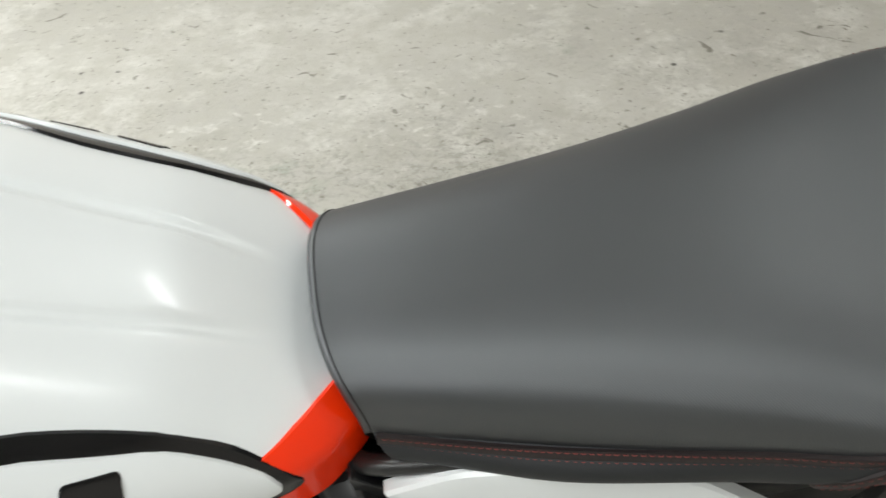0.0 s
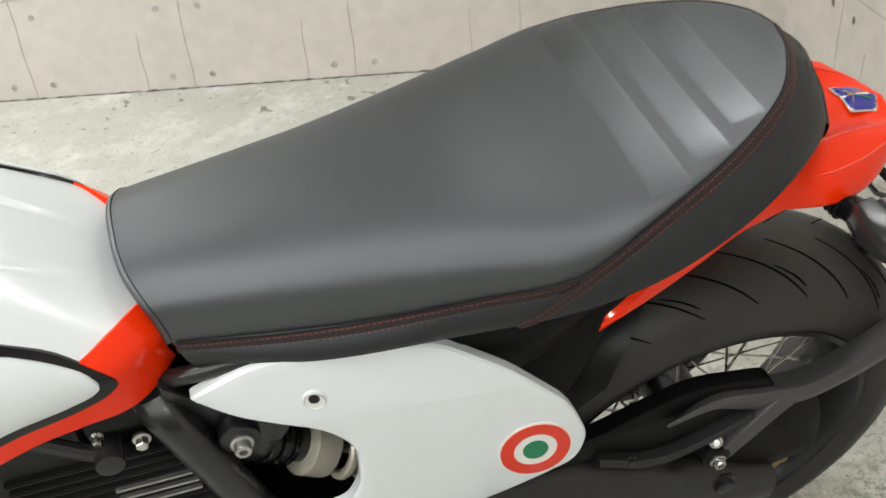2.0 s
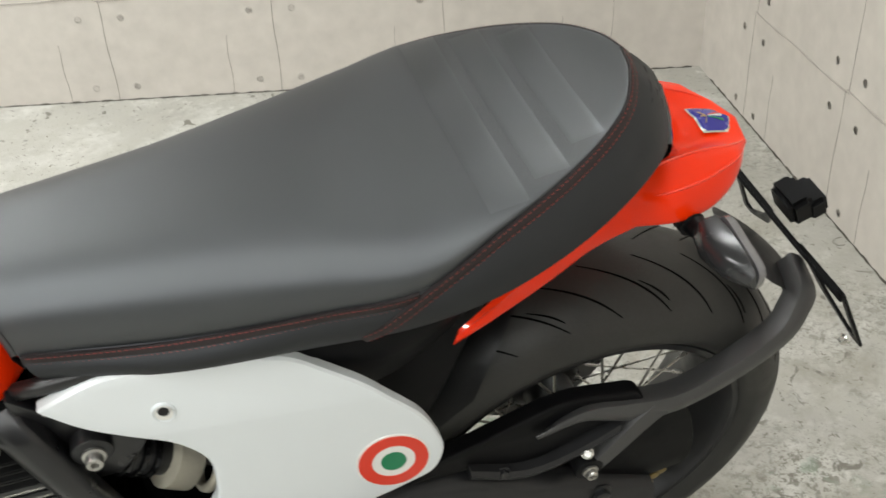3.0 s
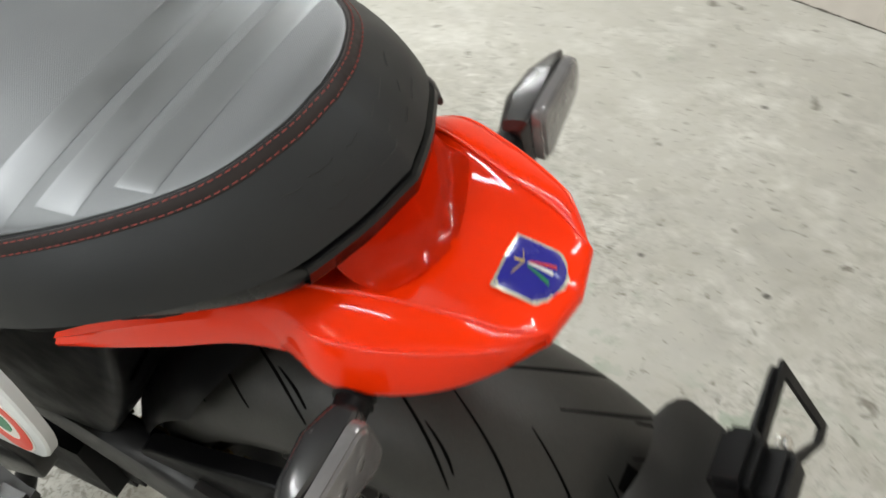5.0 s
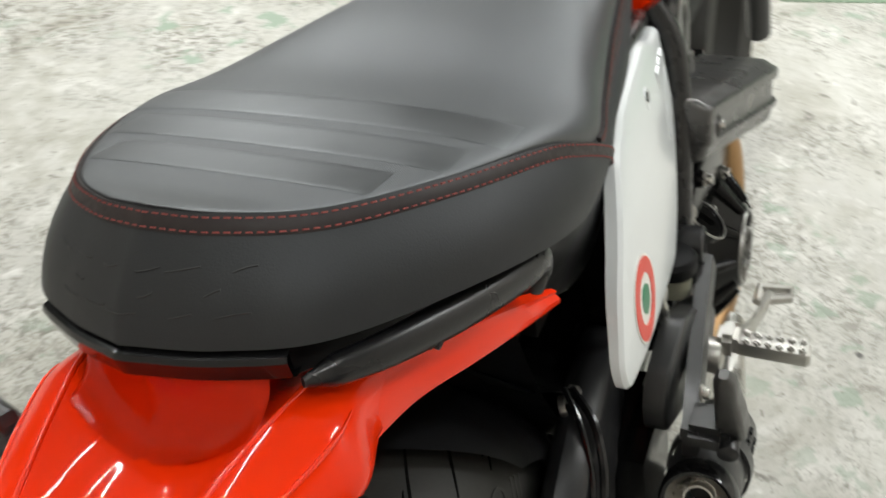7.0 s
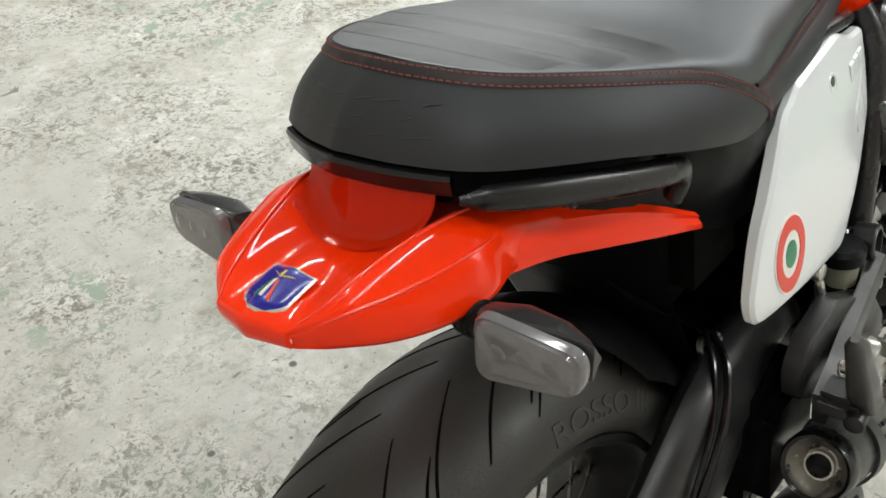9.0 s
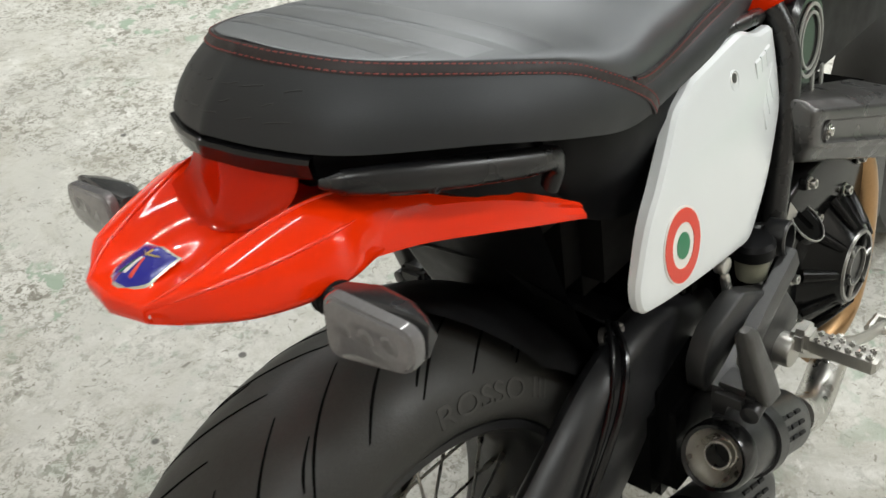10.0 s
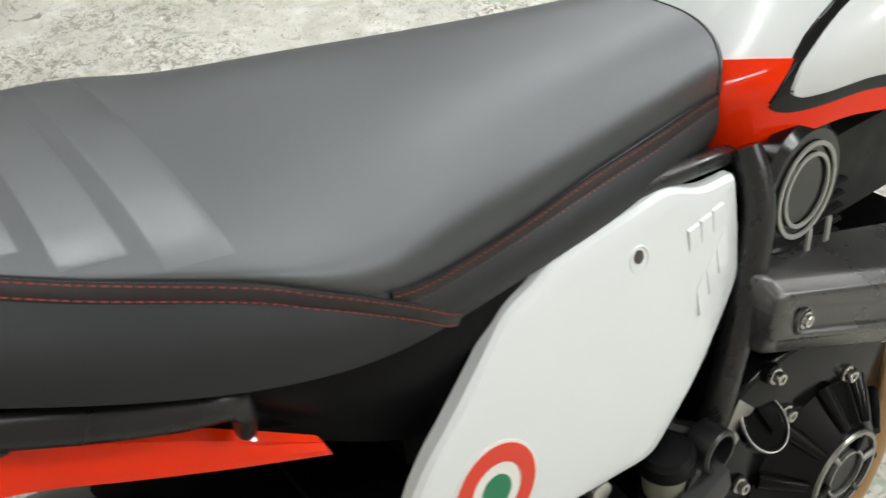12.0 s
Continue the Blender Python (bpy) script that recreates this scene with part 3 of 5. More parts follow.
# three smooth raised stripes across the passenger's place
for x0, x1, yl in ((0.151, 0.181, 0.131), (0.107, 0.134, 0.113), (0.064, 0.090, 0.089)):
    rows = []
    for i in range(13):
        f = min(1, max(0, (i - 1) / 10))
        row = []
        for j in range(43):
            y = yl * (2 * min(1, max(0, (j - 1) / 40)) - 1) + (-0.0025 if j == 0 else 0.0025 if j == 42 else 0)
            x = x0 + (x1 - x0) * f - 0.003 * (y / 0.12) ** 2 + (-0.0025 if i == 0 else 0.0025 if i == 12 else 0)
            rim = i in (0, 12) or j in (0, 42)
            q = seat_at(x, y)
            row.append(Vector((q.x, q.y, q.z + 0.0002 if rim else q.z + 0.00035)))
        rows.append(row)
    part("stripe", grid(rows)[0], VINYL_STRIPE, seat, "smoother grey raised stripe", 60)


# embossed bars of the maker's mark on the back of the seat
def back_band(u, f, out):
    side = 1 if u >= 0 else -1
    a, b = crv(SEAM, 1 - abs(u)), crv(BOTTOM, 1 - abs(u))
    o = band_out(1 - abs(u))
    q = a.lerp(b, f) + o * (0.007 * math.sin(math.pi * f) + out)
    return Vector((q.x, q.y * side, q.z))


for u0, length, f in ((-0.175, 0.03, 0.36), (-0.165, 0.045, 0.70), (-0.13, 0.02, 0.52), (-0.105, 0.05, 0.36), (-0.095, 0.03, 0.70), (-0.045, 0.035, 0.37), (-0.04, 0.02, 0.55), (-0.02, 0.05, 0.71), (0.025, 0.03, 0.38), (0.035, 0.04, 0.69), (0.085, 0.045, 0.37), (0.09, 0.02, 0.54), (0.10, 0.035, 0.70), (0.145, 0.03, 0.38)):
    pts = [back_band(u0 + length * j / 8, f + 0.03 * math.sin(9 * u0 + j / 4), 0.0) for j in range(9)]
    part("embossed_bar", tube(pts, 0.0005, 5), EMBOSS, seat)

# the saddle's nose sits a little askew on its base
def nose_twist(p):
    f = min(1, max(0, (p.x - 0.30) / 0.16))
    g = min(1, max(0, (p.x - 0.43) / 0.15))
    f, g = f * f * (3 - 2 * f), g * g * (3 - 2 * g)
    s = max(-1.1, min(1.1, p.y / 0.088))
    up = min(1, max(0, (p.z - 0.746) / 0.03)) * min(1, max(0, (0.826 - p.z) / 0.036))
    dz = (0.009 if s < 0 else -0.003) * s * s * f * up
    return Vector((p.x - 0.0065 * s * g, p.y, p.z + dz))


for ob in seat.children:
    for v in ob.data.vertices:
        v.co = nose_twist(v.co)

# plastic base under the seat
rows = []
for x, w, top, low in ((-0.012, 0.070, 0.848, 0.818), (0.03, 0.088, 0.838, 0.805), (0.08, 0.104, 0.826, 0.770), (0.13, 0.114, 0.810, 0.742), (0.20, 0.116, 0.786, 0.71), (0.30, 0.112, 0.756, 0.70)):
    rows.append([Vector((x, y, z)) for y, z in ((-w, top), (-w, low + 0.006), (-w + 0.010, low), (w - 0.010, low), (w, low + 0.006), (w, top))])
part("seat_base", capped(rows), UNDERSIDE, bike, "black plastic base under the seat")

# tray lip under the back of the seat
def lip(u, drop, out):
    p = crv(BOTTOM, abs(u))
    return Vector((p.x - out * 0.8, (p.y + out * 0.2) * (1 if u > 0 else -1), p.z - drop))


us = [0.80 + 0.20 * i / 24 for i in range(25)]
rows = []
for u in us + [-x for x in us[::-1][1:]]:
    rows.append([lip(u, 0.002, -0.012), lip(u, 0.003, 0.004), lip(u, 0.006, 0.006), lip(u, 0.017, 0.004), lip(u, 0.021, -0.002), lip(u, 0.021, -0.016)])
bm, vs = grid(rows)
part("seat_tray_lip", bm, GLOSS_BLACK, bike, "glossy black lip under the seat").matrix_local = SEAT_SET

# red collar between the lip and the tail, blending into the tail's hollow
def collar_row(u):
    a = lip(u, 0.016, -0.006)
    c = lip(u, 0.0, 0.026)
    reach = 0.93 * ridge_y(c.x)
    c.y = max(-reach, min(reach, c.y))
    foot = tail_at(c.x, c.y, -0.0005)
    mid = lip(u, 0.0, -0.004)
    mid.y = 0.5 * (mid.y + c.y)
    mid.z = tail_at(mid.x, c.y, 0.0).z + 0.002
    return [a * (1 - f) ** 2 + mid * 2 * f * (1 - f) + foot * f * f for f in (k / 12 for k in range(13))]


# tail
tail = part("tail_fairing", bmesh.new(), RED, bike, "glossy red tail fairing")
EDGE = [(0.040, 0.092, 0.757), (0.010, 0.094, 0.766), (-0.030, 0.108, 0.774), (-0.065, 0.101, 0.773), (-0.098, 0.084, 0.775), (-0.124, 0.061, 0.779), (-0.141, 0.036, 0.783)]
RIDGE = [(0.035, 0.078, 0.796), (0.008, 0.072, 0.809), (-0.022, 0.069, 0.815), (-0.055, 0.061, 0.812), (-0.088, 0.053, 0.8055), (-0.118, 0.046, 0.797), (-0.1435, 0.033, 0.7885)]
VALLEY = [(0.030, 0.0, 0.800), (0.004, 0.0, 0.795), (-0.022, 0.0, 0.792), (-0.050, 0.0, 0.795), (-0.082, 0.0, 0.799), (-0.116, 0.0, 0.798), (-0.1500, 0.0, 0.7915)]


def tail_at(x, y, up):
    us = [i / 200 for i in range(201)]
    u = min(us, key=lambda k: abs(crv(VALLEY, k).x + (crv(RIDGE, k).x - crv(VALLEY, k).x) * min(1, abs(y) / max(0.004, crv(RIDGE, k).y)) - x))
    r, v = crv(RIDGE, u), crv(VALLEY, u)
    f = min(1, abs(y) / max(0.004, r.y))
    return Vector((x, y, v.z + (r.z - v.z) * f - 0.004 * math.sin(math.pi * f) + up))


def ridge_y(x):
    return crv(RIDGE, min((i / 200 for i in range(201)), key=lambda k: abs(crv(RIDGE, k).x - x))).y


def tail_row(u):
    e, r, v = crv(EDGE, u), crv(RIDGE, u), crv(VALLEY, u)
    k = min(1, (1 - u) * 5)
    q = min(1, (1 - u) * 5)
    e2 = e + Vector((0.002, -0.004, 0)) * q + Vector((0, 0, -0.008))
    m = e.lerp(r, 0.46) + Vector((0, 0.006, 0.008)) * k
    half = [e2 + Vector((0.004, -0.006, 0)) * (0.1 + 0.9 * q), e2, e + Vector((0, 0, -0.003)), e, e.lerp(m, 0.08) + Vector((0, 0.0008, 0.0006))]
    half += [e.lerp(m, f) + Vector((0, 0.0012, 0.0012)) * math.sin(math.pi * f) for f in (0.3, 0.6, 0.92)]
    half += [m - Vector((0, 0.0003, 0.0004))]
    half += [m.lerp(r, f) + Vector((0, 0.0010, 0.0016)) * math.sin(math.pi * f) for f in (0.07, 0.3, 0.6, 0.93)]
    half += [r - Vector((0, 0, 0.0005))]
    half += [r.lerp(v, f) + Vector((0, 0, -0.006 * k * math.sin(math.pi * f))) for f in (0.05, 0.12, 0.3, 0.5, 0.75)]
    return half + [v] + [Vector((p.x, -p.y, p.z)) for p in half[::-1]]


rows = [tail_row(i / 48) for i in range(49)]
bm, vs = grid(rows)
last = rows[-1][3:-3]
skirt = [last]
for dx, keep in ((-0.0012, 0.86), (-0.0014, 0.5), (-0.0006, 0.12), (0.001, 0.0), (0.006, 0.0)):
    skirt.append([Vector((p.x + dx, p.y, 0.7752 + (p.z - 0.7752) * keep)) for p in last])
bm, vs = grid(skirt, bm)
bmesh.ops.remove_doubles(bm, verts=bm.verts, dist=1e-5)
tail_skin = part("tail_shell", bm, RED, tail, "glossy red tail fairing", 60)
us = [0.84 + 0.16 * i / 24 for i in range(25)]
bm = grid([collar_row(u) for u in us + [-x for x in us[::-1][1:]]])[0]
bmesh.ops.solidify(bm, geom=bm.faces[:], thickness=0.002)
part("tail_collar", bm, RED, tail, "red collar under the seat", 60)
# thin raised beads added on the crisp ridge creases to catch lamp glints
for side in (1, -1):
    for col, u0, u1, rad in ((13, 0.16, 0.97, 0.0016), (8, 0.24, 0.90, 0.0014)):
        line = [tail_row(u0 + (u1 - u0) * i / 40)[col] for i in range(41)]
        part("crease", tube([Vector((p.x, p.y * side, p.z + 0.0002)) for p in line], [rad * min(1, 0.3 + min(i, 40 - i) / 8) for i in range(41)], 24), RED_GLINT, tail_skin)
for side in (1, -1):
    # slim arm that runs forward under the grab rail
    rows = []
    for i in range(25):
        f = i / 24
        top = crv([(0.0, 0.074, 0.806), (0.05, 0.088, 0.787), (0.10, 0.104, 0.770), (0.15, 0.117, 0.745), (0.200, 0.127, 0.714)], f)
        low = crv([(0.0, 0.092, 0.762), (0.05, 0.096, 0.748), (0.10, 0.110, 0.733), (0.15, 0.121, 0.716), (0.206, 0.130, 0.696)], f)
        mid = top.lerp(low, 0.45) + Vector((0, 0.007 * (1 - f), 0.001))
        ring = [top + Vector((0, -0.010 * (1 - f), -0.002)), top, top.lerp(mid, 0.5) + Vector((0, 0.003, 0)), mid, mid.lerp(low, 0.5) + Vector((0, 0.002, 0)), low, low + Vector((0, -0.008 * (1 - f) - 0.001, 0.001))]
        rows.append([Vector((p.x, p.y * side, p.z)) for p in ring])
    part("tail_arm", capped(rows), RED, tail, "slim red arm of the tail fairing")
    # grab rail
    pts = path_of([(-0.020, 0.080, 0.829), (0.02, 0.104, 0.819), (0.07, 0.123, 0.805), (0.125, 0.138, 0.789), (0.156, 0.141, 0.778), (0.160, 0.130, 0.750)], 40)
    rail = part("grab_rail", tube([Vector((p.x, (p.y - (0.012 if side > 0 else 0)) * side, p.z + (0.006 if side > 0 else 0))) for p in pts], [(0.0085 + 0.0035 * math.sin(math.pi * min(1, i / 34))) * min(1, 0.35 + i / 4) for i in range(40)], 14, 0.75), RAIL, bike, "black plastic grab rail")
    if side < 0:
        part("rail_bolt", bolt((0.048, 0.112 * side + 0.004 * side, 0.803), (0, side, -0.3), 0.0042, 0.006, False), SATIN, rail)
    # lower frame under the seat side
    rows = []
    for i in range(21):
        f = i / 20
        a = crv([(0.165, 0.120, 0.795), (0.19, 0.132, 0.785), (0.26, 0.138, 0.762), (0.40, 0.120, 0.745), (0.52, 0.09, 0.745)], f)
        b = crv([(0.165, 0.10, 0.720), (0.20, 0.108, 0.695), (0.28, 0.118, 0.655), (0.40, 0.105, 0.64), (0.52, 0.075, 0.68)], f)
        rows.append([Vector((p.x, p.y * side, p.z)) for p in (a + Vector((0, -0.06, 0)), a, a.lerp(b, 0.15) + Vector((0, 0.006, 0)), a.lerp(b, 0.5) + Vector((0, 0.006, 0)), b, b + Vector((0, -0.06, 0)))])
    part("under_seat_panel", capped(rows), UNDERSIDE, bike, "black panel below the seat")

# shield sticker on the tail
def sticker(name, a, b, half_a, half_b, up, material, label="", foot=0.0):
    """A thin patch on the tail between two places on its middle line, given by (x, y), with half widths at both ends."""
    rows = []
    for i in range(13):
        f = i / 12
        row = []
        for j in range(13):
            g = 2 * j / 12 - 1
            w = half_a + (half_b - half_a) * f
            x = a[0] + (b[0] - a[0]) * f - foot * max(0, f - 0.75) * 4 * (1 - abs(g) ** 1.5)
            y = a[1] + (b[1] - a[1]) * f + g * w * (1 - 0.25 * max(0, f - 0.8) * 5 * foot / 0.005 if foot else 1)
            rim = i in (0, 12) or j in (0, 12)
            row.append(tail_at(x, y, up - (0.0012 if rim else 0)))
        rows.append(row)
    return part(name, grid(rows)[0], material, tail, label, 80)


sticker("shield_sticker", (-0.0995, 0), (-0.1365, 0), 0.0212, 0.0212, 0.0022, SILVER_STICKER, "shield sticker with silver rim on the tail", 0.005)
sticker("shield_field", (-0.1015, 0), (-0.1345, 0), 0.0192, 0.0192, 0.0030, BLUE_STICKER, "deep blue field", 0.005)
for dy, m_ in ((0.0055, GREEN_STICKER), (0.0, WHITE_DULL), (-0.0055, RED_STICKER)):
    sticker("shield_ray", (-0.1150, dy * 0.25), (-0.1320, dy * 1.15), 0.0003, 0.0014, 0.0040, m_)
for a, b in (((-0.1085, 0.0095), (-0.1125, 0.001)), ((-0.1085, -0.0095), (-0.1125, -0.001)), ((-0.1065, 0.0), (-0.1135, 0.0))):
    sticker("shield_bow", a, b, 0.0006, 0.0006, 0.0040, GOLD)

# turn signals
for side in (1, -1):
    def S(x, y, z):
        return Vector((x, y * side, z))
    sig = part("turn_signal", tube([S(-0.042, 0.080, 0.762), S(-0.046, 0.100, 0.762), S(-0.050, 0.122, 0.764)], [0.0125, 0.012, 0.011], 16), BLACK, bike, "black turn signal on a rubber stalk")
    for k in range(3):
        y = 0.096 + 0.006 * k
        part("stalk_rib", lathe([(-0.0015, 0.0125), (0, 0.0140), (0.0015, 0.0125)], S(-0.045 - 0.0008 * k, y, 0.762), (-0.1, side, 0.03), 20), BLACK, sig)
    rows = []
    for y, x0, x1, z0, z1 in ((0.117, -0.064, -0.046, 0.750, 0.780), (0.122, -0.068, -0.042, 0.743, 0.786), (0.145, -0.069, -0.036, 0.743, 0.788), (0.175, -0.066, -0.040, 0.747, 0.789), (0.194, -0.063, -0.048, 0.753, 0.788), (0.202, -0.061, -0.053, 0.759, 0.784)):
        o = rounded([(x0, z0), (x1, z0 + 0.010), (x1 + 0.004, (z0 + z1) / 2), (x1, z1 - 0.006), (x0 + 0.006, z1)], 0.006, 4)
        rows.append([S(p.x, y, p.y) for p in o])
    part("signal_body", capped(rows), SIGNAL, sig, "dark grey turn signal housing")
    rows = []
    for dx, k in ((0.004, 0.98), (-0.002, 0.98), (-0.0035, 0.955), (-0.0035, 0.90), (-0.0055, 0.86), (-0.0065, 0.6)):
        o = rounded([(0.122, 0.740), (0.200, 0.752), (0.204, 0.784), (0.124, 0.791)], 0.014, 7)
        cc = Vector((0.162, 0.767))
        rows.append([S(-0.069 + 0.05 * (q.x - 0.12) * 0.9 + dx + (q.y - 0.767) * 0.08, q.x, q.y) for q in (cc + (p - cc) * k for p in o)])
    lens = part("signal_lens", capped(rows), LENS, sig, "smoked clear turn signal lens")
    for k in range(3):
        cy, cz = 0.143 + 0.019 * k, 0.7655 + 0.0012 * k
        cx = -0.069 + 0.045 * (cy - 0.12) - 0.0064
        rows = [[S(cx + dx, cy + r * math.cos(2 * math.pi * j / 20), cz + r * 1.15 * math.sin(2 * math.pi * j / 20)) for j in range(20)] for r, dx in ((0.0085, 0.0008), (0.0075, 0.0002), (0.004, -0.0001), (0.0015, -0.0002))]
        part("led", capped(rows), LED, lens)

# side panels
def panel_place(y0, side):
    def place(x, z, d):
        return Vector((x, (y0 - 0.108 * (x - 0.45) - 0.141 * (z - 0.65) + d) * side, z))
    return place


PR = panel_place(0.144, -1)
out_r = rounded([(0.580, 0.731, 0.006), (0.537, 0.736, 0.015), (0.502, 0.753, 0.015), (0.378, 0.752, 0.008), (0.362, 0.746, 0.008), (0.335, 0.741, 0.02), (0.286, 0.703, 0.02), (0.246, 0.673, 0.02), (0.214, 0.626, 0.015), (0.216, 0.602, 0.012), (0.250, 0.592, 0.015), (0.301, 0.579, 0.02), (0.455, 0.541, 0.015), (0.515, 0.585, 0.02), (0.576, 0.645, 0.015)], 0.01, 6)
panel_r = part("side_panel", shell(out_r, PR, 0.012, 0.009, (0.690, 0.05), 0.006), WHITE, bike, "white painted side panel with tricolour roundel", 14)
PL = panel_place(0.149, 1)
out_l = rounded([(0.578, 0.730, 0.006), (0.527, 0.752, 0.015), (0.458, 0.760, 0.03), (0.405, 0.761, 0.008), (0.388, 0.751, 0.008), (0.358, 0.745, 0.02), (0.297, 0.704, 0.02), (0.246, 0.652, 0.02), (0.227, 0.604, 0.015), (0.238, 0.572, 0.015), (0.300, 0.546, 0.02), (0.420, 0.505, 0.02), (0.510, 0.535, 0.01), (0.512, 0.550, 0.004), (0.462, 0.566, 0.01), (0.448, 0.592, 0.015), (0.446, 0.645, 0.02), (0.472, 0.674, 0.02), (0.545, 0.704, 0.03)], 0.01, 6)
panel_l = part("side_panel", shell(out_l, PL, 0.012, 0.006, (0.690, 0.12), 0.003), WHITE, bike, "white side panel cut out for the shock absorber", 14)


HR, HL = swell(out_r, 0.006), swell(out_l, 0.003)


def on_r(x, z, d):
    return PR(x, z, d + HR(x, z))


def on_l(x, z, d):
    return PL(x, z, d + HL(x, z))


def spot(name, cx, cz, place, radii, up, material, parent, label=""):
    """A flat ring or disc on a panel."""
    n = 48
    rows = []
    r0, r1 = radii
    for r, d in ((r1, up - 0.001), (r1, up), (r0, up), (r0, up - 0.001)):
        rows.append([place(cx + r * math.cos(2 * math.pi * j / n), cz + r * math.sin(2 * math.pi * j / n), d) for j in range(n)])
    bm, vs = grid(rows, closed=True)
    if r0 < 1e-3:
        bmesh.ops.remove_doubles(bm, verts=bm.verts, dist=1e-5)
    return part(name, bm, material, parent, label)


for place, cx, cz, par in ((on_r, 0.297, 0.629, panel_r), (on_l, 0.281, 0.601, panel_l)):
    up = 0.0010
    spot("roundel_rim", cx, cz, place, (0.0005, 0.0365), up, WHITE_DULL, par)
    spot("roundel_red", cx, cz, place, (0.0215, 0.0345), up + 0.0006, RED_STICKER, par, "red ring")
    spot("roundel_green", cx, cz, place, (0.0002, 0.0125), up + 0.0006, GREEN_STICKER, par, "green centre")
# stepped vents pressed into the front of the right panel
for k in range(3):
    x0 = 0.512 + 0.0155 * k
    z0 = 0.7155 + 0.001 * k
    rows = [[on_r(x0 + 0.014 * a, z0 - 0.017 * b, d - 0.05 * max(0, z0 - 0.017 * b - 0.690)) for b, d in ((-0.15, -0.002), (0.0, 0.0018), (0.15, 0.0019), (1.0, 0.0003), (1.1, -0.002))] for a in (0, 0.5, 1)]
    part("vent_step", capped([r for r in rows]), WHITE, panel_r)
for k in range(3):
    x0 = 0.516 + 0.014 * k
    z0 = 0.643 + 0.011 * k
    rows = [[on_r(x0 + 0.013 * a, z0 + (0.022 + 0.011 * a) * b, d) for b, d in ((-0.1, -0.002), (0.0, 0.0018), (0.12, 0.0019), (1.0, 0.0003), (1.1, -0.002))] for a in (0, 0.5, 1)]
    part("vent_step", capped([r for r in rows]), WHITE, panel_r)
for place, cx, cz, par in ((on_r, 0.457, 0.720, panel_r), (on_l, 0.475, 0.712, panel_l)):
    spot("hole_cup", cx, cz, place, (0.0002, 0.0080), -0.0015, WHITE_DULL, par, "white countersunk cup")
    spot("panel_hole", cx, cz + 0.0026, place, (0.0002, 0.0048), -0.0006, DARK if place is on_l else GREYMETAL, par, "recessed bolt")
    n = 28
    rows = [[place(cx + r * math.cos(2 * math.pi * j / n), cz + r * math.sin(2 * math.pi * j / n), d) for j in range(n)] for r, d in ((0.0112, -0.006), (0.0105, -0.0016), (0.0095, -0.0008), (0.0082, -0.003))]
    part("hole_rim", grid(rows, closed=True)[0], WHITE, par)

# fuel tank: crown, red flank, black pad
tank = part("fuel_tank", bmesh.new(), WHITE, bike, "white and red fuel tank with black-edged side panels")
tank.matrix_local = SEAT_SET


def tank_dims(x):
    """Half width, crown height, shoulder height and lower edge of the tank at x."""
    w = crv([(h, 0, 0) for h in (0.060, 0.109, 0.127, 0.142, 0.155, 0.165, 0.173, 0.179, 0.184, 0.187, 0.190)], (x - 0.57) / 0.45).x
    top = crv([(0.800, 0, 0), (0.847, 0, 0), (0.889, 0, 0), (0.932, 0, 0), (0.952, 0, 0), (0.963, 0, 0)], (x - 0.57) / 0.45).x
    f = min(1, max(0, (x - 0.57) / 0.45))
    return w, top, 0.788 + 0.020 * f, 0.757 - 0.055 * f


def tank_drop(x):
    """The dip of the tank's tail towards the seat."""
    return 0.013 * max(0.0, 1 - (x - 0.57) / 0.13)


def tail_pinch(x, side):
    """The tank's tail is slightly narrower on the right."""
    return 1 - 0.10 * max(0.0, 1 - (x - 0.572) / 0.085) if side < 0 else 1


def tail_sag(x, y, w, side):
    return 0.008 * max(0.0, 1 - (x - 0.572) / 0.085) * min(1, y / w) ** 2 if side < 0 else 0.0


def tank_side(x, z, out, side):
    """A place on the flank of the tank, out metres off it."""
    w, top, sh, low = tank_dims(x)
    if z >= sh:
        f = min(0.999, (z - sh) / (top - sh))
        y = w * (1 - f ** 2.1) ** (1 / 2.1)
        lift = out * 0.7 * f
    else:
        f = (sh - z) / (sh - low)
        y, lift = w * (1 - 0.045 * min(f, 2.5)), 0
    return Vector((x, (y + out) * side * tail_pinch(x, side), z + lift - tank_drop(x) - tail_sag(x, y, w, side)))


xs = [0.572, 0.575, 0.581] + [0.590 + 0.45 * i / 30 for i in range(31)]
rows = []
for i, x in enumerate(xs):
    k = (0.90, 0.965, 0.992)[i] if i < 3 else 1
    w, top, sh, low = tank_dims(x)
    half = []
    for j in range(91):
        a = math.pi / 2 * j / 90
        y, z = w * math.sin(a) ** (2 / 2.1), sh + (top - sh) * math.cos(a) ** (2 / 2.1)
        fade = min(1, max(0, (x - 0.625) / 0.06))
        z -= 0.0042 * fade * math.exp(-abs((y - 0.031 - 0.085 * (x - 0.6)) / 0.0055) ** 3)
        half.append((y, z))
    half += [(w * (1 - 0.10 * f * f), sh - (sh - low) * f) for f in (0.3, 0.6, 0.85, 1.0)] + [(w * 0.84, low - 0.004), (w * 0.5, low)]
    bow = 0.026 * max(0, 1 - (x - 0.572) / 0.12)
    half = [Vector((x + bow * (1 - min(1, y / w) ** 2), y * k, 0.78 + (z - 0.78) * k - tank_drop(x))) for y, z in half]
    rows.append([Vector((p.x, -p.y * tail_pinch(x, -1), p.z - tail_sag(x, p.y, w, -1))) for p in half[::-1]] + half[1:])
bm, vs = grid(rows)
bm.faces.new(vs[0])
bm.faces.new(vs[-1][::-1])
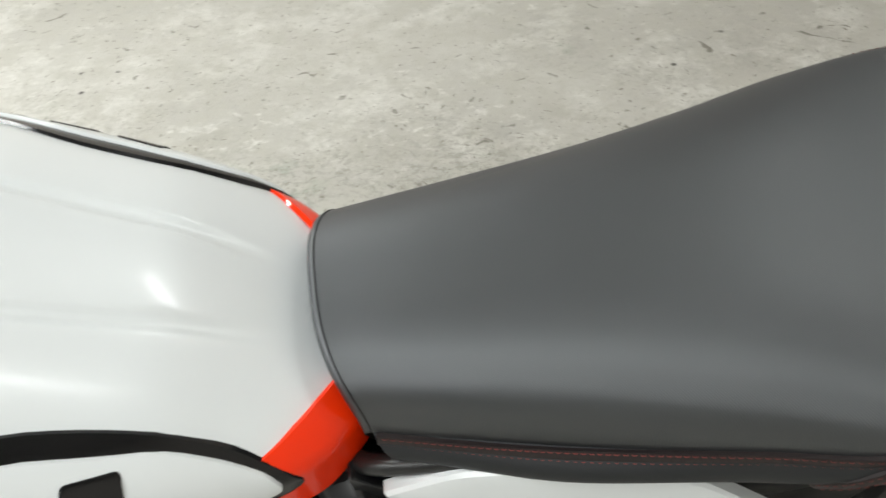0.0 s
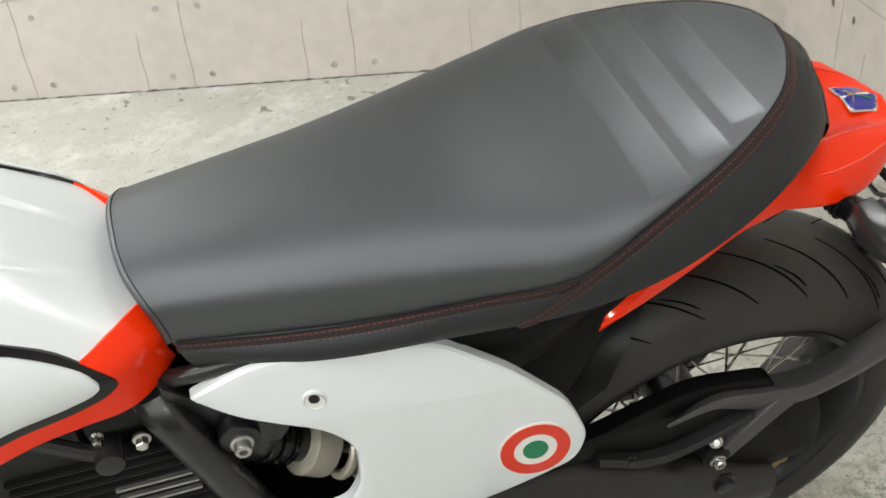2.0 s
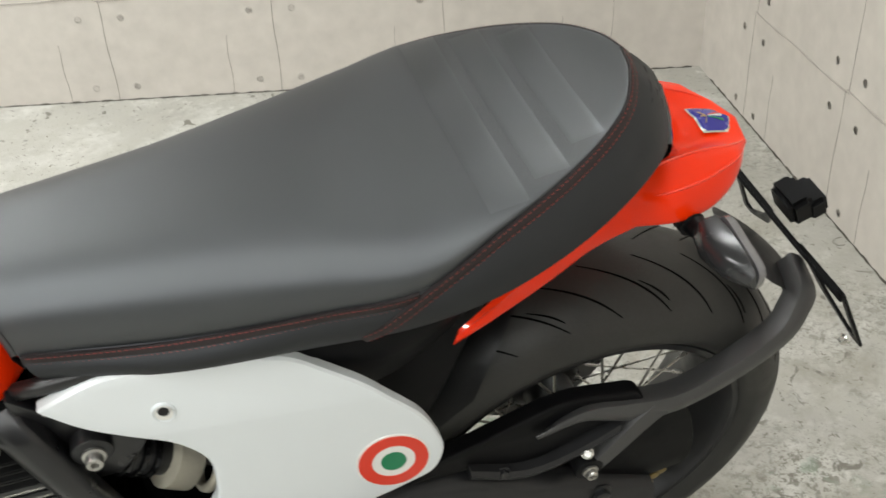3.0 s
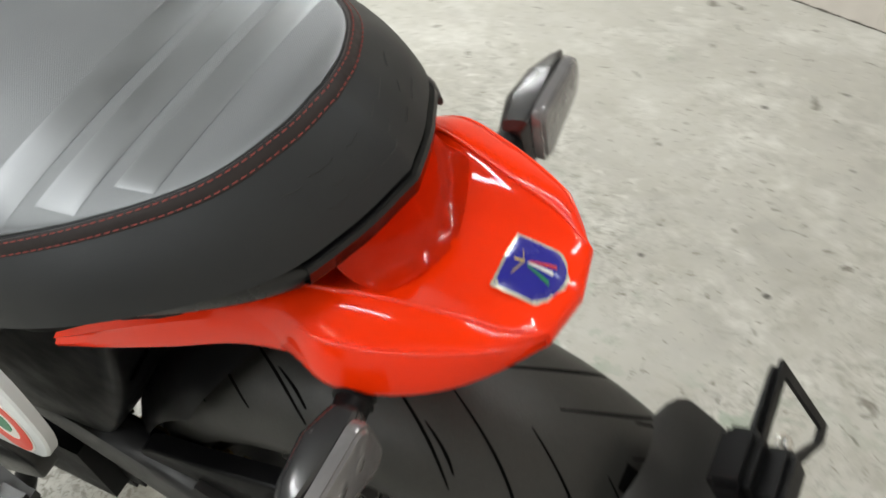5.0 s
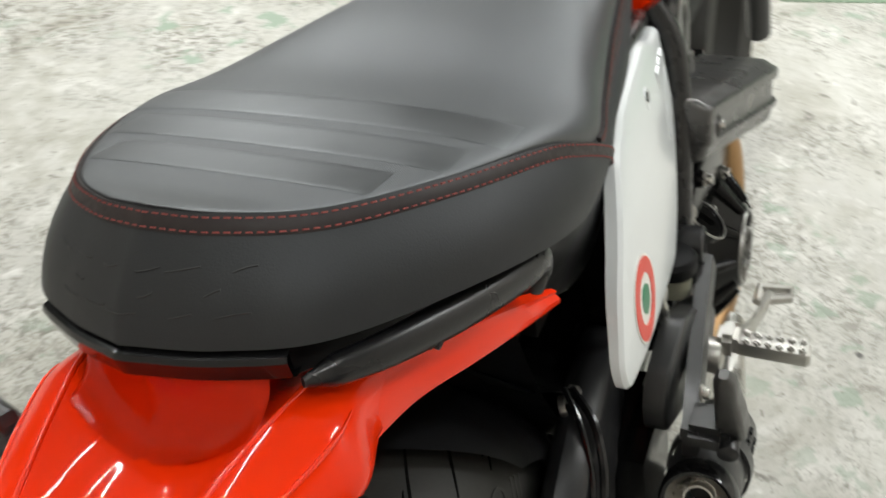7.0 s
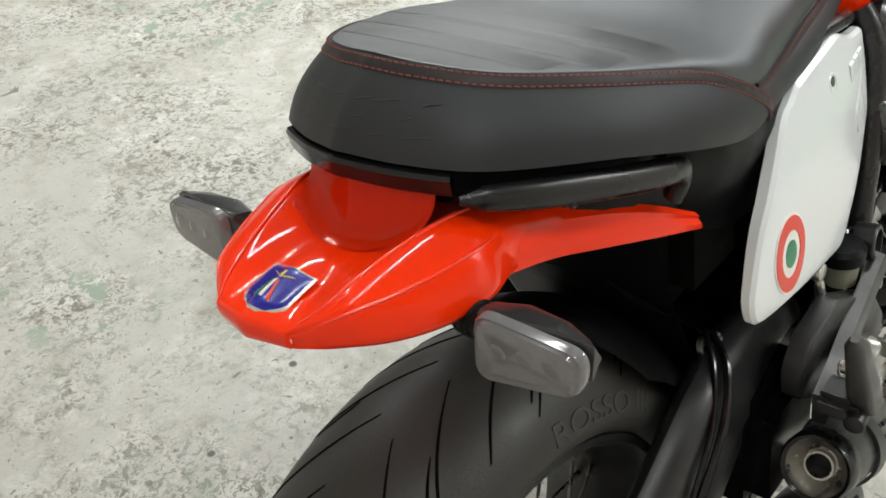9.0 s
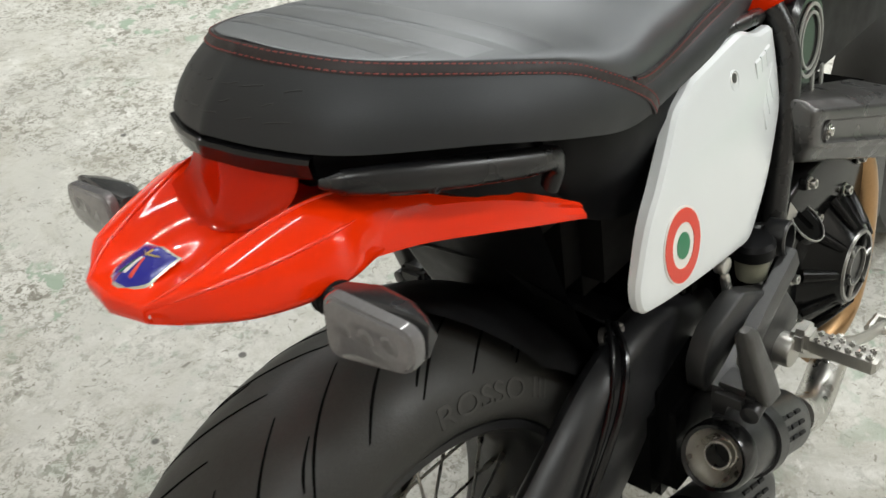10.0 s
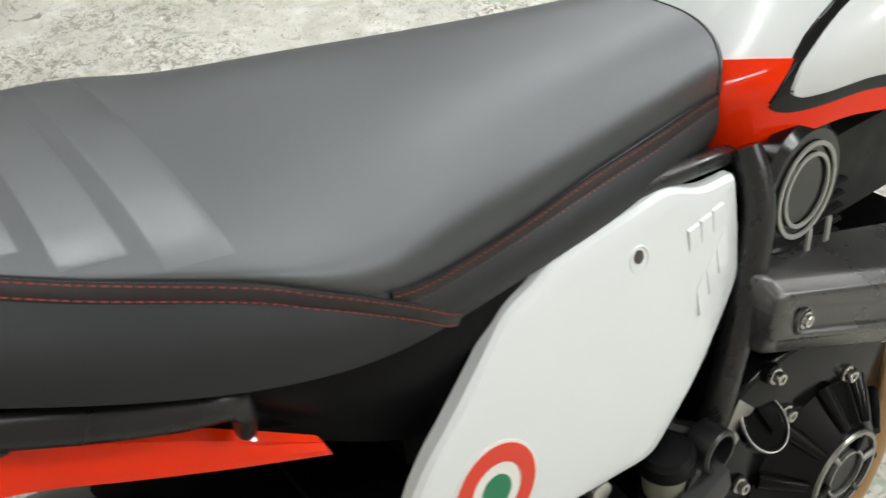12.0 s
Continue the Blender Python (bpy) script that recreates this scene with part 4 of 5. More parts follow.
part("tank_shell", bm, WHITE, tank, "white painted tank", 50)

for side in (1, -1):
    def lay(out0):
        return lambda x, z, d: tank_side(x, z, out0 + d, side)

    def strip(upper, lower, out, n=60, m=12):
        rows = []
        for i in range(n):
            a, b = crv(upper, i / (n - 1)), crv(lower, i / (n - 1))
            rows.append([tank_side(a.x, a.z, -0.004, side)] + [tank_side(q.x, q.z, out, side) for q in (a.lerp(b, j / m) for j in range(m + 1))] + [tank_side(b.x, b.z, -0.004, side)])
        return capped(rows)
    up = [(0.574, 0, 0.806), (0.594, 0, 0.809), (0.615, 0, 0.813), (0.640, 0, 0.812), (0.70, 0, 0.80), (0.80, 0, 0.79), (1.0, 0, 0.78)]
    low = [(0.574, 0, 0.757), (0.600, 0, 0.743), (0.630, 0, 0.741), (0.660, 0, 0.744), (0.70, 0, 0.746), (0.80, 0, 0.734), (1.0, 0, 0.70)]
    part("red_flank", strip(up, low, 0.0018), RED, tank, "glossy red lower flank")
    o1 = rounded([(0.621, 0.781, 0.008), (0.626, 0.795, 0.01), (0.642, 0.810, 0.01), (0.662, 0.824, 0.02), (0.700, 0.843, 0.02), (0.740, 0.860, 0.03), (0.790, 0.879, 0.05), (1.0, 0.907, 0.02), (1.0, 0.735, 0.02), (0.80, 0.758, 0.05), (0.706, 0.769, 0.03), (0.655, 0.767, 0.02), (0.634, 0.772, 0.010)], 0.02, 6)
    part("pad_border", ring_plate(o1, lay(0.0035), 0.006), GLOSS_BLACK, tank, "black border of the tank panel")
    o2 = rounded([(0.633, 0.791, 0.008), (0.641, 0.805, 0.01), (0.665, 0.821, 0.02), (0.694, 0.836, 0.02), (0.740, 0.852, 0.03), (0.783, 0.868, 0.05), (0.985, 0.893, 0.02), (0.985, 0.750, 0.02), (0.80, 0.772, 0.05), (0.702, 0.783, 0.04), (0.660, 0.781, 0.02), (0.643, 0.783, 0.010)], 0.02, 6)
    pad = part("tank_side_panel", ring_plate(o2, lay(0.0065), 0.006), WHITE, tank, "white tank side panel")
    for k in range(4):
        x0 = 0.719 + 0.050 * k
        part("mark_bar", ring_plate(rounded([(x0, 0.796), (x0 + 0.033, 0.796), (x0 + 0.033, 0.848 + 0.2 * (x0 - 0.72)), (x0, 0.841 + 0.2 * (x0 - 0.72))], 0.004, 4), lay(0.0078), 0.002), GLOSS_BLACK, pad)

# rear wheel
wheel = part("rear_wheel", bmesh.new(), RUBBER, bike, "rear wheel with wide black sport tyre and wire spokes")
AX = Vector((0, 0, 0.315))


def tread(phi, th, out=0.0):
    r = 0.245 + (0.07 + out) * math.cos(phi)
    return AX + Vector((r * math.cos(th), (0.09 + out) * math.sin(phi), r * math.sin(th)))


prof = [(0.090 * math.sin(p), 0.245 + 0.07 * math.cos(p)) for p in [-1.62 + 3.24 * i / 26 for i in range(27)]]
prof = [(-0.066, 0.222), (-0.076, 0.228)] + prof + [(0.076, 0.228), (0.066, 0.222)]
tyre = part("tyre", lathe(prof, AX, (0, 1, 0), 120, True), RUBBER, wheel, "black sport tyre with curved sipes", 50)
# sipes: thin raised strips, the shade of a cut groove put into their colour
for k in range(28):
    for side, first in ((1, 86.5), (-1, 89.0)):
        th0 = radians(first + 360 / 28 * k)
        cuts = [(0.14, 1.00, 0.0, 0.335)]
        if k % 2:
            cuts.append((0.52, 0.84, -0.015, 0.12))
        for p0, p1, start, turn in cuts:
            rows = []
            for i in range(13):
                f = i / 12
                ph = p0 + (p1 - p0) * f
                th = th0 + start + turn * (f + 0.10 * math.sin(math.pi * f))
                w = 0.0058 * (0.35 + math.sin(math.pi * (0.08 + 0.84 * f)))
                rows.append([tread(ph * side, th - w, -0.002), tread(ph * side, th - w * 0.9, 0.0005), tread(ph * side, th + w * 0.9, 0.0005), tread(ph * side, th + w, -0.002)])
            part("sipe", capped(rows), GROOVE_SHADE_AND_MARK, tyre)
for th_, p_ in ((math.radians(129), 0.05), (math.radians(52), -0.1)):
    rows = [[tread(p_ + 0.3 * a / 6 - 0.15, th_ + 0.085 * (b / 6 - 0.5), 0.0007 if 0 < a < 6 and 0 < b < 6 else -0.001) for a in range(7)] for b in range(7)]
    part("tread_patch", grid(rows)[0], GROOVE_SHADE_AND_MARK, tyre, "dark square on the tread")
# raised word on the right sidewall
def sidewall(side, mid):
    def place(x, y, z):
        th = mid - side * -1 * x / 0.262 if side < 0 else mid - x / 0.262
        ph = math.acos(max(-1, min(1, (0.262 + y - 0.245) / 0.07)))
        n_ = Vector((math.cos(ph) * math.cos(th), math.sin(ph) * side, math.cos(ph) * math.sin(th)))
        r = 0.262 + y
        return AX + Vector((r * math.cos(th), 0.09 * math.sin(ph) * side, r * math.sin(th))) + n_ * (z + 0.0004)
    return place


part("tyre_lettering", text_bm("ROSSO III", 0.026, lambda x, y, z: sidewall(-1, math.radians(64))(x * 1.5, y, z)), SCUFF, tyre, "raised tyre lettering")
rim = part("rim", lathe([(-0.074, 0.229), (-0.078, 0.227), (-0.078, 0.219), (-0.070, 0.212), (-0.040, 0.204), (-0.02, 0.196), (0.02, 0.196), (0.040, 0.204), (0.070, 0.212), (0.078, 0.219), (0.078, 0.227), (0.074, 0.229), (0.06, 0.215), (0, 0.206), (-0.06, 0.215)], AX, (0, 1, 0), 96, True), SATIN, wheel, "black wheel rim")
hub = part("hub", lathe([(-0.085, 0.02), (-0.085, 0.05), (-0.06, 0.055), (-0.045, 0.035), (0.045, 0.04), (0.06, 0.06), (0.085, 0.06), (0.085, 0.02)], AX, (0, 1, 0), 40), SATIN, wheel, "black wheel hub")
for k in range(40):
    a = 2 * math.pi * k / 40
    side = 1 if k % 2 else -1
    b = a + (0.62 if (k // 2) % 2 else -0.62)
    p, q = AX + Vector((0.05 * math.cos(b), 0.055 * side, 0.05 * math.sin(b))), AX + Vector((0.199 * math.cos(a), 0.012 * side, 0.199 * math.sin(a)))
    part("spoke", tube([p, p.lerp(q, 0.9), p.lerp(q, 0.905), q], [0.0018, 0.0018, 0.0034, 0.0034], 6), STEEL, wheel)
part("sprocket", lathe([(0.090, 0.085), (0.090, 0.119), (0.096, 0.119), (0.096, 0.085)], AX, (0, 1, 0), 42, True), STEEL, wheel, "steel sprocket")
part("brake_disc", lathe([(-0.098, 0.075), (-0.098, 0.120), (-0.093, 0.120), (-0.093, 0.075)], AX, (0, 1, 0), 60, True), STEEL, wheel, "steel brake disc")

# mudguard hugging the front of the wheel
rows = []
for i in range(31):
    row = []
    for j in range(17):
        ph = -1.12 + 2.24 * j / 16
        th = radians(76 - 22 * abs(ph / 1.12) ** 1.6 - (108 - 22 * abs(ph / 1.12) ** 1.6) * i / 30)
        r = 0.247 + 0.088 * math.cos(ph)
        row.append(AX + Vector((r * math.cos(th), 0.108 * math.sin(ph), r * math.sin(th))))
    rows.append(row)
bm, vs = grid(rows)
bmesh.ops.solidify(bm, geom=bm.faces[:], thickness=0.003)
part("wheel_hugger", bm, SATIN, bike, "black inner mudguard over the tyre")

# swingarm
swing = part("swingarm", bmesh.new(), SATIN, bike, "black box-section swingarm")
for side in (1, -1):
    rows = []
    for i in range(25):
        f = i / 24
        c = crv([(-0.05, 0.118, 0.318), (0.04, 0.120, 0.342), (0.15, 0.122, 0.398), (0.25, 0.118, 0.452), (0.35, 0.105, 0.470), (0.48, 0.085, 0.43)] if side < 0 else [(-0.085, 0.112, 0.262), (0.02, 0.114, 0.305), (0.11, 0.114, 0.345), (0.20, 0.110, 0.385), (0.32, 0.10, 0.40), (0.48, 0.085, 0.40)], f)
        h = 0.030 + (0.038 if side < 0 else 0.022) * math.sin(math.pi * min(1, f * 1.1))
        o = rounded([(-0.022, -h), (0.018, -h), (0.022, -h * 0.3), (0.018, h * 0.8), (-0.006, h), (-0.022, h * 0.8)], 0.008, 3)
        t = Vector((0.55, 0, -0.85)) if side < 0 and 0.1 < f < 0.55 else Vector((0.2, 0, -1))
        rows.append([Vector((c.x - p.y * 0.5 * (1 if side < 0 else 0.1), (c.y + p.x) * side, c.z + p.y)) for p in o])
    part("swingarm_leg", capped(rows), SATIN, swing)
rows = []
for i in range(17):
    f = i / 16
    c = crv([(0.20, 0.0, 0.60), (0.24, 0.0, 0.56), (0.30, 0.0, 0.50), (0.38, 0.0, 0.45)], f)
    rows.append([Vector((c.x, y, c.z + 0.02 * (1 - (y / 0.1) ** 2))) for y in (-0.10, -0.07, -0.03, 0.03, 0.07, 0.10)] + [Vector((c.x + 0.05, y, c.z - 0.05)) for y in (0.1, -0.1)])
part("swingarm_bridge", capped(rows), BLACK, swing)
# brake hose along the right leg
pts = path_of([(0.275, -0.104, 0.53), (0.25, -0.132, 0.515), (0.21, -0.149, 0.480), (0.15, -0.152, 0.420), (0.10, -0.152, 0.36)], 40)
hose = part("brake_hose", tube(pts, 0.0042, 8), GLOSS_BLACK, bike, "black brake hose along the swingarm")
pts = path_of([(0.27, -0.100, 0.535), (0.24, -0.124, 0.515), (0.20, -0.142, 0.480), (0.14, -0.148, 0.420), (0.09, -0.148, 0.36)], 40)
part("sensor_cable", tube(pts, 0.003, 8), GLOSS_BLACK, hose)
part("hose_clip", box(0.277, -0.104, 0.520, 0.016, 0.014, 0.014, 0.003), ALU, hose, "metal hose clip")
part("clip_loop", lathe([(-0.003, 0.006), (-0.003, 0.010), (0.003, 0.010), (0.003, 0.006)], (0.262, -0.100, 0.520), (0.3, -1, 0.2), 20, True), STEEL, hose)

# chain guard, chain and axle block on the left
guard = part("chain_guard", plate(rounded([(0.26, 0.44, 0.02), (0.23, 0.468, 0.03), (0.14, 0.492, 0.03), (0.06, 0.512, 0.03), (-0.035, 0.497, 0.012), (-0.050, 0.470, 0.012), (0.02, 0.452, 0.02), (0.115, 0.405, 0.012), (0.178, 0.440, 0.02)], 0.02, 5), lambda x, z, d: Vector((x, 0.116 + d - 0.25 * max(0, z - 0.48), z)), 0.020, 0.004), BLACK, bike, "black chain guard")
rows = []
for i in range(13):
    c = crv([(0.178, 0.126, 0.446), (0.11, 0.128, 0.418), (0.05, 0.128, 0.428), (-0.01, 0.126, 0.455)], i / 12)
    rows.append([c + Vector((0, -0.02, 0.006)), c + Vector((0, 0, 0.006)), c + Vector((0, 0.004, 0)), c + Vector((0, 0, -0.012)), c + Vector((0, -0.02, -0.012))])
part("guard_flange", capped(rows), SATIN, guard)
part("guard_shield", plate(rounded([(-0.02, 0.47), (-0.075, 0.468), (-0.118, 0.425), (-0.138, 0.36), (-0.142, 0.300), (-0.05, 0.285), (0.03, 0.36)], 0.02, 5), lambda x, z, d: Vector((x, 0.112 + d, z)), 0.006, 0.002), UNDERSIDE, guard)
part("guard_bolt", bolt((0.137, 0.124, 0.428), (0, 1, 0.2), 0.0065, 0.008), SATIN, guard)
chain = part("chain", bmesh.new(), BRASS, bike, "gold drive chain")
for k in range(30):
    for z0, z1 in ((0.410, 0.437), (0.225, 0.193)):
        x = 0.44 - 0.0159 * k
        z = z0 + (z1 - z0) * (0.44 - x) / 0.44
        o = rounded([(x - 0.009, z - 0.006), (x + 0.009, z - 0.006), (x + 0.009, z + 0.006), (x - 0.009, z + 0.006)], 0.006, 3)
        yy = 0.084 + 0.006 * (k % 2)
        part("chain_link", plate(o, lambda a, b, d: Vector((a, yy + d, b)), 0.010, 0.001, 1), BRASS, chain)
for k in range(25):
    a = math.radians(92 + 7.3 * k)
    c = AX + Vector((0.1225 * math.cos(a), 0.093, 0.1225 * math.sin(a)))
    part("chain_link", disc_rod(c - Vector((0, 0.008, 0)), c + Vector((0, 0.006 + 0.003 * (k % 2), 0)), 0.0078, 0.2, 10), BRASS, chain)
part("axle_nut", bolt((0, 0.128, 0.318), (0, 1, 0), 0.013, 0.012), SATIN, swing)
part("axle_nut", bolt((0, -0.142, 0.318), (0, -1, 0), 0.018, 0.02), STEEL, swing)

# plate carrier: arm from the axle round the tyre, small mudguard, bare frame and lamp
holder = part("plate_carrier", bmesh.new(), BLACK, bike, "black plate carrier arm curving behind the tyre")
rows = []
ARM = [(0.10, 0.124, 0.485), (0.039, 0.122, 0.503), (-0.02, 0.122, 0.492), (-0.071, 0.122, 0.483), (-0.106, 0.122, 0.490), (-0.155, 0.120, 0.513), (-0.206, 0.113, 0.540), (-0.230, 0.100, 0.562), (-0.246, 0.080, 0.584), (-0.254, 0.040, 0.594)]
for i in range(57):
    f = i / 56
    c = crv(ARM, f)
    t = (crv(ARM, min(1, f + 0.02)) - crv(ARM, max(0, f - 0.02))).normalized()
    n_ = Vector((0, 1, 0)) - t * t.y
    n_.normalize()
    w = n_.cross(t)
    if w.z < 0:
        w = -w
    hh = min(1, 0.25 + f * 3)
    o = rounded([(0.0, 0.0, 0.003), (0.003, -0.016 * hh, 0.004), (0.0, -0.036 * hh, 0.004), (-0.027 * min(1, 0.1 + 5 * f), -0.034 * hh, 0.006), (-0.031 * min(1, 0.1 + 5 * f), -0.008, 0.004)], 0.004, 3)
    rows.append([c + n_ * p.x + w * p.y for p in o])
part("carrier_arm", capped(rows), ARMGREY, holder, "satin dark grey bent arm")
rows = []
for i in range(9):
    c = crv([(-0.062, 0.120, 0.468), (-0.036, 0.124, 0.448), (-0.006, 0.129, 0.420), (0.022, 0.132, 0.392)], i / 8)
    d_ = Vector((0.65, 0, 0.62)) * (0.019 - 0.006 * i / 8)
    rows.append([c - d_, c - d_ * 0.9 + Vector((0, 0.004, 0)), c + d_ * 0.9 + Vector((0, 0.004, 0)), c + d_, c + d_ + Vector((0, -0.014, 0)), c - d_ + Vector((0, -0.014, 0))])
part("carrier_brace", capped(rows), ARMGREY, holder)
part("brace_foot", disc_rod((0.026, 0.110, 0.394), (0.026, 0.136, 0.394), 0.019), BLACK, holder)
part("carrier_bolt", bolt((0.026, 0.136, 0.394), (0, 1, 0), 0.0075, 0.010, False), STEEL, holder)
part("carrier_bolt", bolt((0.030, 0.128, 0.424), (0.3, 0.6, 0.7), 0.006, 0.012), STEEL, holder)
rows = []
for i in range(19):
    f = i / 18
    th = radians(125 + 22 * f)
    w = 0.070 * (1 - (1 - min(1, 0.15 + 4 * f)) ** 2) ** 0.5
    row = []
    for j in range(13):
        g = 2 * j / 12 - 1
        r = 0.356 - 0.014 * abs(g) ** 2.2 + 0.006 * f
        row.append(AX + Vector((r * math.cos(th), w * g, r * math.sin(th))))
    rows.append(row)
bm, vs = grid(rows)
bmesh.ops.solidify(bm, geom=bm.faces[:], thickness=0.005)
part("carrier_mudguard", bm, ARMGREY, holder, "short black mudguard blade")


def holder_place(a, b, d):
    """The sloping plane of the bare frame: a across to the left, b down along it."""
    return Vector((-0.268 - 0.45 * b - d * 0.8, a, 0.600 - 0.85 * b + d * 0.5))


def bar_frame(outline, width, thick, place):
    """A flat closed frame of bars round an outline."""
    n = len(outline)
    c = sum((Vector(p) for p in outline), Vector((0, 0))) / n
    rows = []
    for p in outline + [outline[0]]:
        v = Vector(p)
        i = v + (c - v).normalized() * width
        rows.append([place(v.x, v.y, 0), place(v.x, v.y, thick), place(i.x, i.y, thick), place(i.x, i.y, 0)])
    bm, vs = grid(rows, closed=True)
    bmesh.ops.remove_doubles(bm, verts=bm.verts, dist=1e-6)
    return bm


part("carrier_frame", plate(rounded([(-0.115, 0.0), (0.115, 0.0), (0.122, 0.020), (-0.122, 0.020)], 0.006, 3), holder_place, 0.004, 0.001, 1), BLACK, holder)
for side in (1, -1):
    part("carrier_window", bar_frame([(0.122 * side, 0.004), (0.030 * side, 0.010), (0.060 * side, 0.075), (0.118 * side, 0.120), (0.135 * side, 0.118)], 0.016, 0.004, holder_place), BLACK, holder)
    part("carrier_bolt", bolt(holder_place(0.070 * side, 0.045, 0.004), (-0.8, 0, 0.5), 0.007, 0.007), CHROME, holder)
part("carrier_bolt", bolt(holder_place(0.115, 0.118, -0.006), (0.8, 0, -0.5), 0.006, 0.010), CHROME, holder)
lampbox = part("plate_lamp", box(-0.268, 0.0, 0.640, 0.030, 0.050, 0.040, 0.006, Euler((0, radians(25), 0)).to_matrix().to_4x4()), BLACK, holder, "boxy black plate lamp")
part("lamp_hood", box(-0.292, 0.0, 0.637, 0.026, 0.046, 0.032, 0.005, Euler((0, radians(25), 0)).to_matrix().to_4x4()), BLACK, lampbox)

# frame tubes
frame_ob = part("frame", bmesh.new(), FRAME, bike, "black tubular trellis frame")
for side in (1, -1):
    bars = [([(0.600, 0.088, 0.728), (0.56, 0.102, 0.744), (0.44, 0.108, 0.758), (0.30, 0.105, 0.75)], 0.0085)]
    if side < 0:
        bars += [([(0.600, 0.104, 0.742), (0.598, 0.120, 0.715), (0.592, 0.130, 0.680), (0.576, 0.136, 0.605), (0.546, 0.142, 0.510)], 0.0135), ([(0.546, 0.142, 0.505), (0.52, 0.13, 0.45), (0.50, 0.12, 0.38)], 0.016)]
    for P, r in bars:
        part("frame_tube", tube([Vector((p.x, p.y * side, p.z)) for p in path_of(P, 24)], r, 16, up=(0, 1, 0)), FRAMEGREY, frame_ob)
rows = []
for i in range(21):
    c = crv([(0.612, 0.094, 0.722), (0.604, 0.110, 0.708), (0.590, 0.122, 0.680), (0.560, 0.129, 0.580), (0.525, 0.130, 0.46), (0.50, 0.12, 0.38)], i / 20)
    o = rounded([(-0.017, 0.0), (-0.014, 0.008), (0.004, 0.010), (0.017, 0.002), (0.017, -0.016), (-0.017, -0.016)], 0.004, 3)
    rows.append([c + Vector((p.x, p.y, -0.3 * p.x)) for p in o])
part("frame_member", capped(rows), FRAME, frame_ob, "flat charcoal frame member")
part("frame_gusset", plate(rounded([(0.600, 0.745), (0.586, 0.728), (0.547, 0.690), (0.515, 0.672), (0.498, 0.640), (0.530, 0.598), (0.565, 0.600), (0.590, 0.66)], 0.012, 4), lambda x, z, d: Vector((x, 0.108 + d, z)), 0.016, 0.003), FRAME, frame_ob)
part("tube_boss", lathe([(0.0, 0.021), (0.022, 0.021), (0.024, 0.019), (0.024, 0.0165), (0.004, 0.0155)], (0.517, -0.150, 0.512), (0.1, -1, 0.05), 30), FRAME, frame_ob, "open end of a frame tube")
part("boss_link", tube(path_of([(0.49, -0.11, 0.53), (0.505, -0.135, 0.522), (0.525, -0.152, 0.516)], 12), 0.009, 10), FRAME, frame_ob)

# shock absorber on the left
shock = part("shock_absorber", bmesh.new(), SPRING, bike, "shock absorber with pale coil spring")
SA, SB = Vector((0.556, 0.085, 0.618)), Vector((0.350, 0.062, 0.452))
sx = SB - SA
part("shock_top", tube([SA, SA + sx * 0.14], 0.020, 16), BLACK, shock)
part("shock_collar", tube([SA + sx * 0.10, SA + sx * 0.30], 0.021, 20), SATIN, shock)
part("spring_cup", tube([SA + sx * 0.29, SA + sx * 0.30, SA + sx * 0.40, SA + sx * 0.415], [0.028, 0.034, 0.035, 0.030], 28), SPRING, shock, "pale metal spring cup")
for k in range(3):
    part("adjuster_ring", lathe([(-0.003, 0.0235), (-0.002, 0.025), (0.002, 0.025), (0.003, 0.0235)], SA + sx * (0.13 + 0.05 * k), sx, 30), GLOSS_BLACK, shock)
x_, y_, z_ = frame_of(sx)
pts = [SA + sx * (0.415 + 0.55 * i / 160) + (x_ * math.cos(i / 160 * 2 * math.pi * 5) + y_ * math.sin(i / 160 * 2 * math.pi * 5)) * 0.0305 for i in range(161)]
part("coil_spring", tube(pts, 0.0058, 10), SPRING, shock, "pale coil spring")
part("shock_rod", tube([SA + sx * 0.3, SB], 0.009, 12), STEEL, shock)
part("shock_eye", disc_rod((0.546, 0.06, 0.662), (0.546, 0.124, 0.662), 0.019), SATIN, frame_ob)
part("shock_bolt", bolt((0.545, 0.124, 0.660), (0, 1, 0.1), 0.0080, 0.013, False), ALU, frame_ob, "silver shock mounting bolt")

# engine mass
engine = part("engine", bmesh.new(), ENGINE, bike, "black air-cooled engine with covers and fins")
part("silencer_mount", box(0.345, -0.125, 0.365, 0.14, 0.07, 0.15, 0.02), ENGINE, engine)
part("gearbox_rear", box(0.47, 0, 0.40, 0.17, 0.20, 0.24, 0.03), ENGINE, engine)
part("sprocket_cover", box(0.46, 0.085, 0.275, 0.20, 0.075, 0.17, 0.025), BLACK, engine, "black cover over the front sprocket")
part("crankcase", box(0.74, 0, 0.40, 0.46, 0.27, 0.25, 0.04), ENGINE, engine)
part("rear_cylinder", box(0.66, 0, 0.61, 0.17, 0.17, 0.22, 0.02), ENGINE, engine)
for k in range(9):
    part("cooling_fin", box(0.66, 0, 0.535 + 0.014 * k, 0.19, 0.205, 0.005, 0.0015), DARK, engine)
for k in range(3):
    part("fin_edge", box(0.632, 0.104, 0.577 + 0.014 * k, 0.075, 0.006, 0.0025, 0.0008), ALU, engine, "bright machined fin edge")
part("airbox", box(0.44, 0, 0.62, 0.26, 0.10, 0.26, 0.03), DARK, bike, "dark box between the side panels")
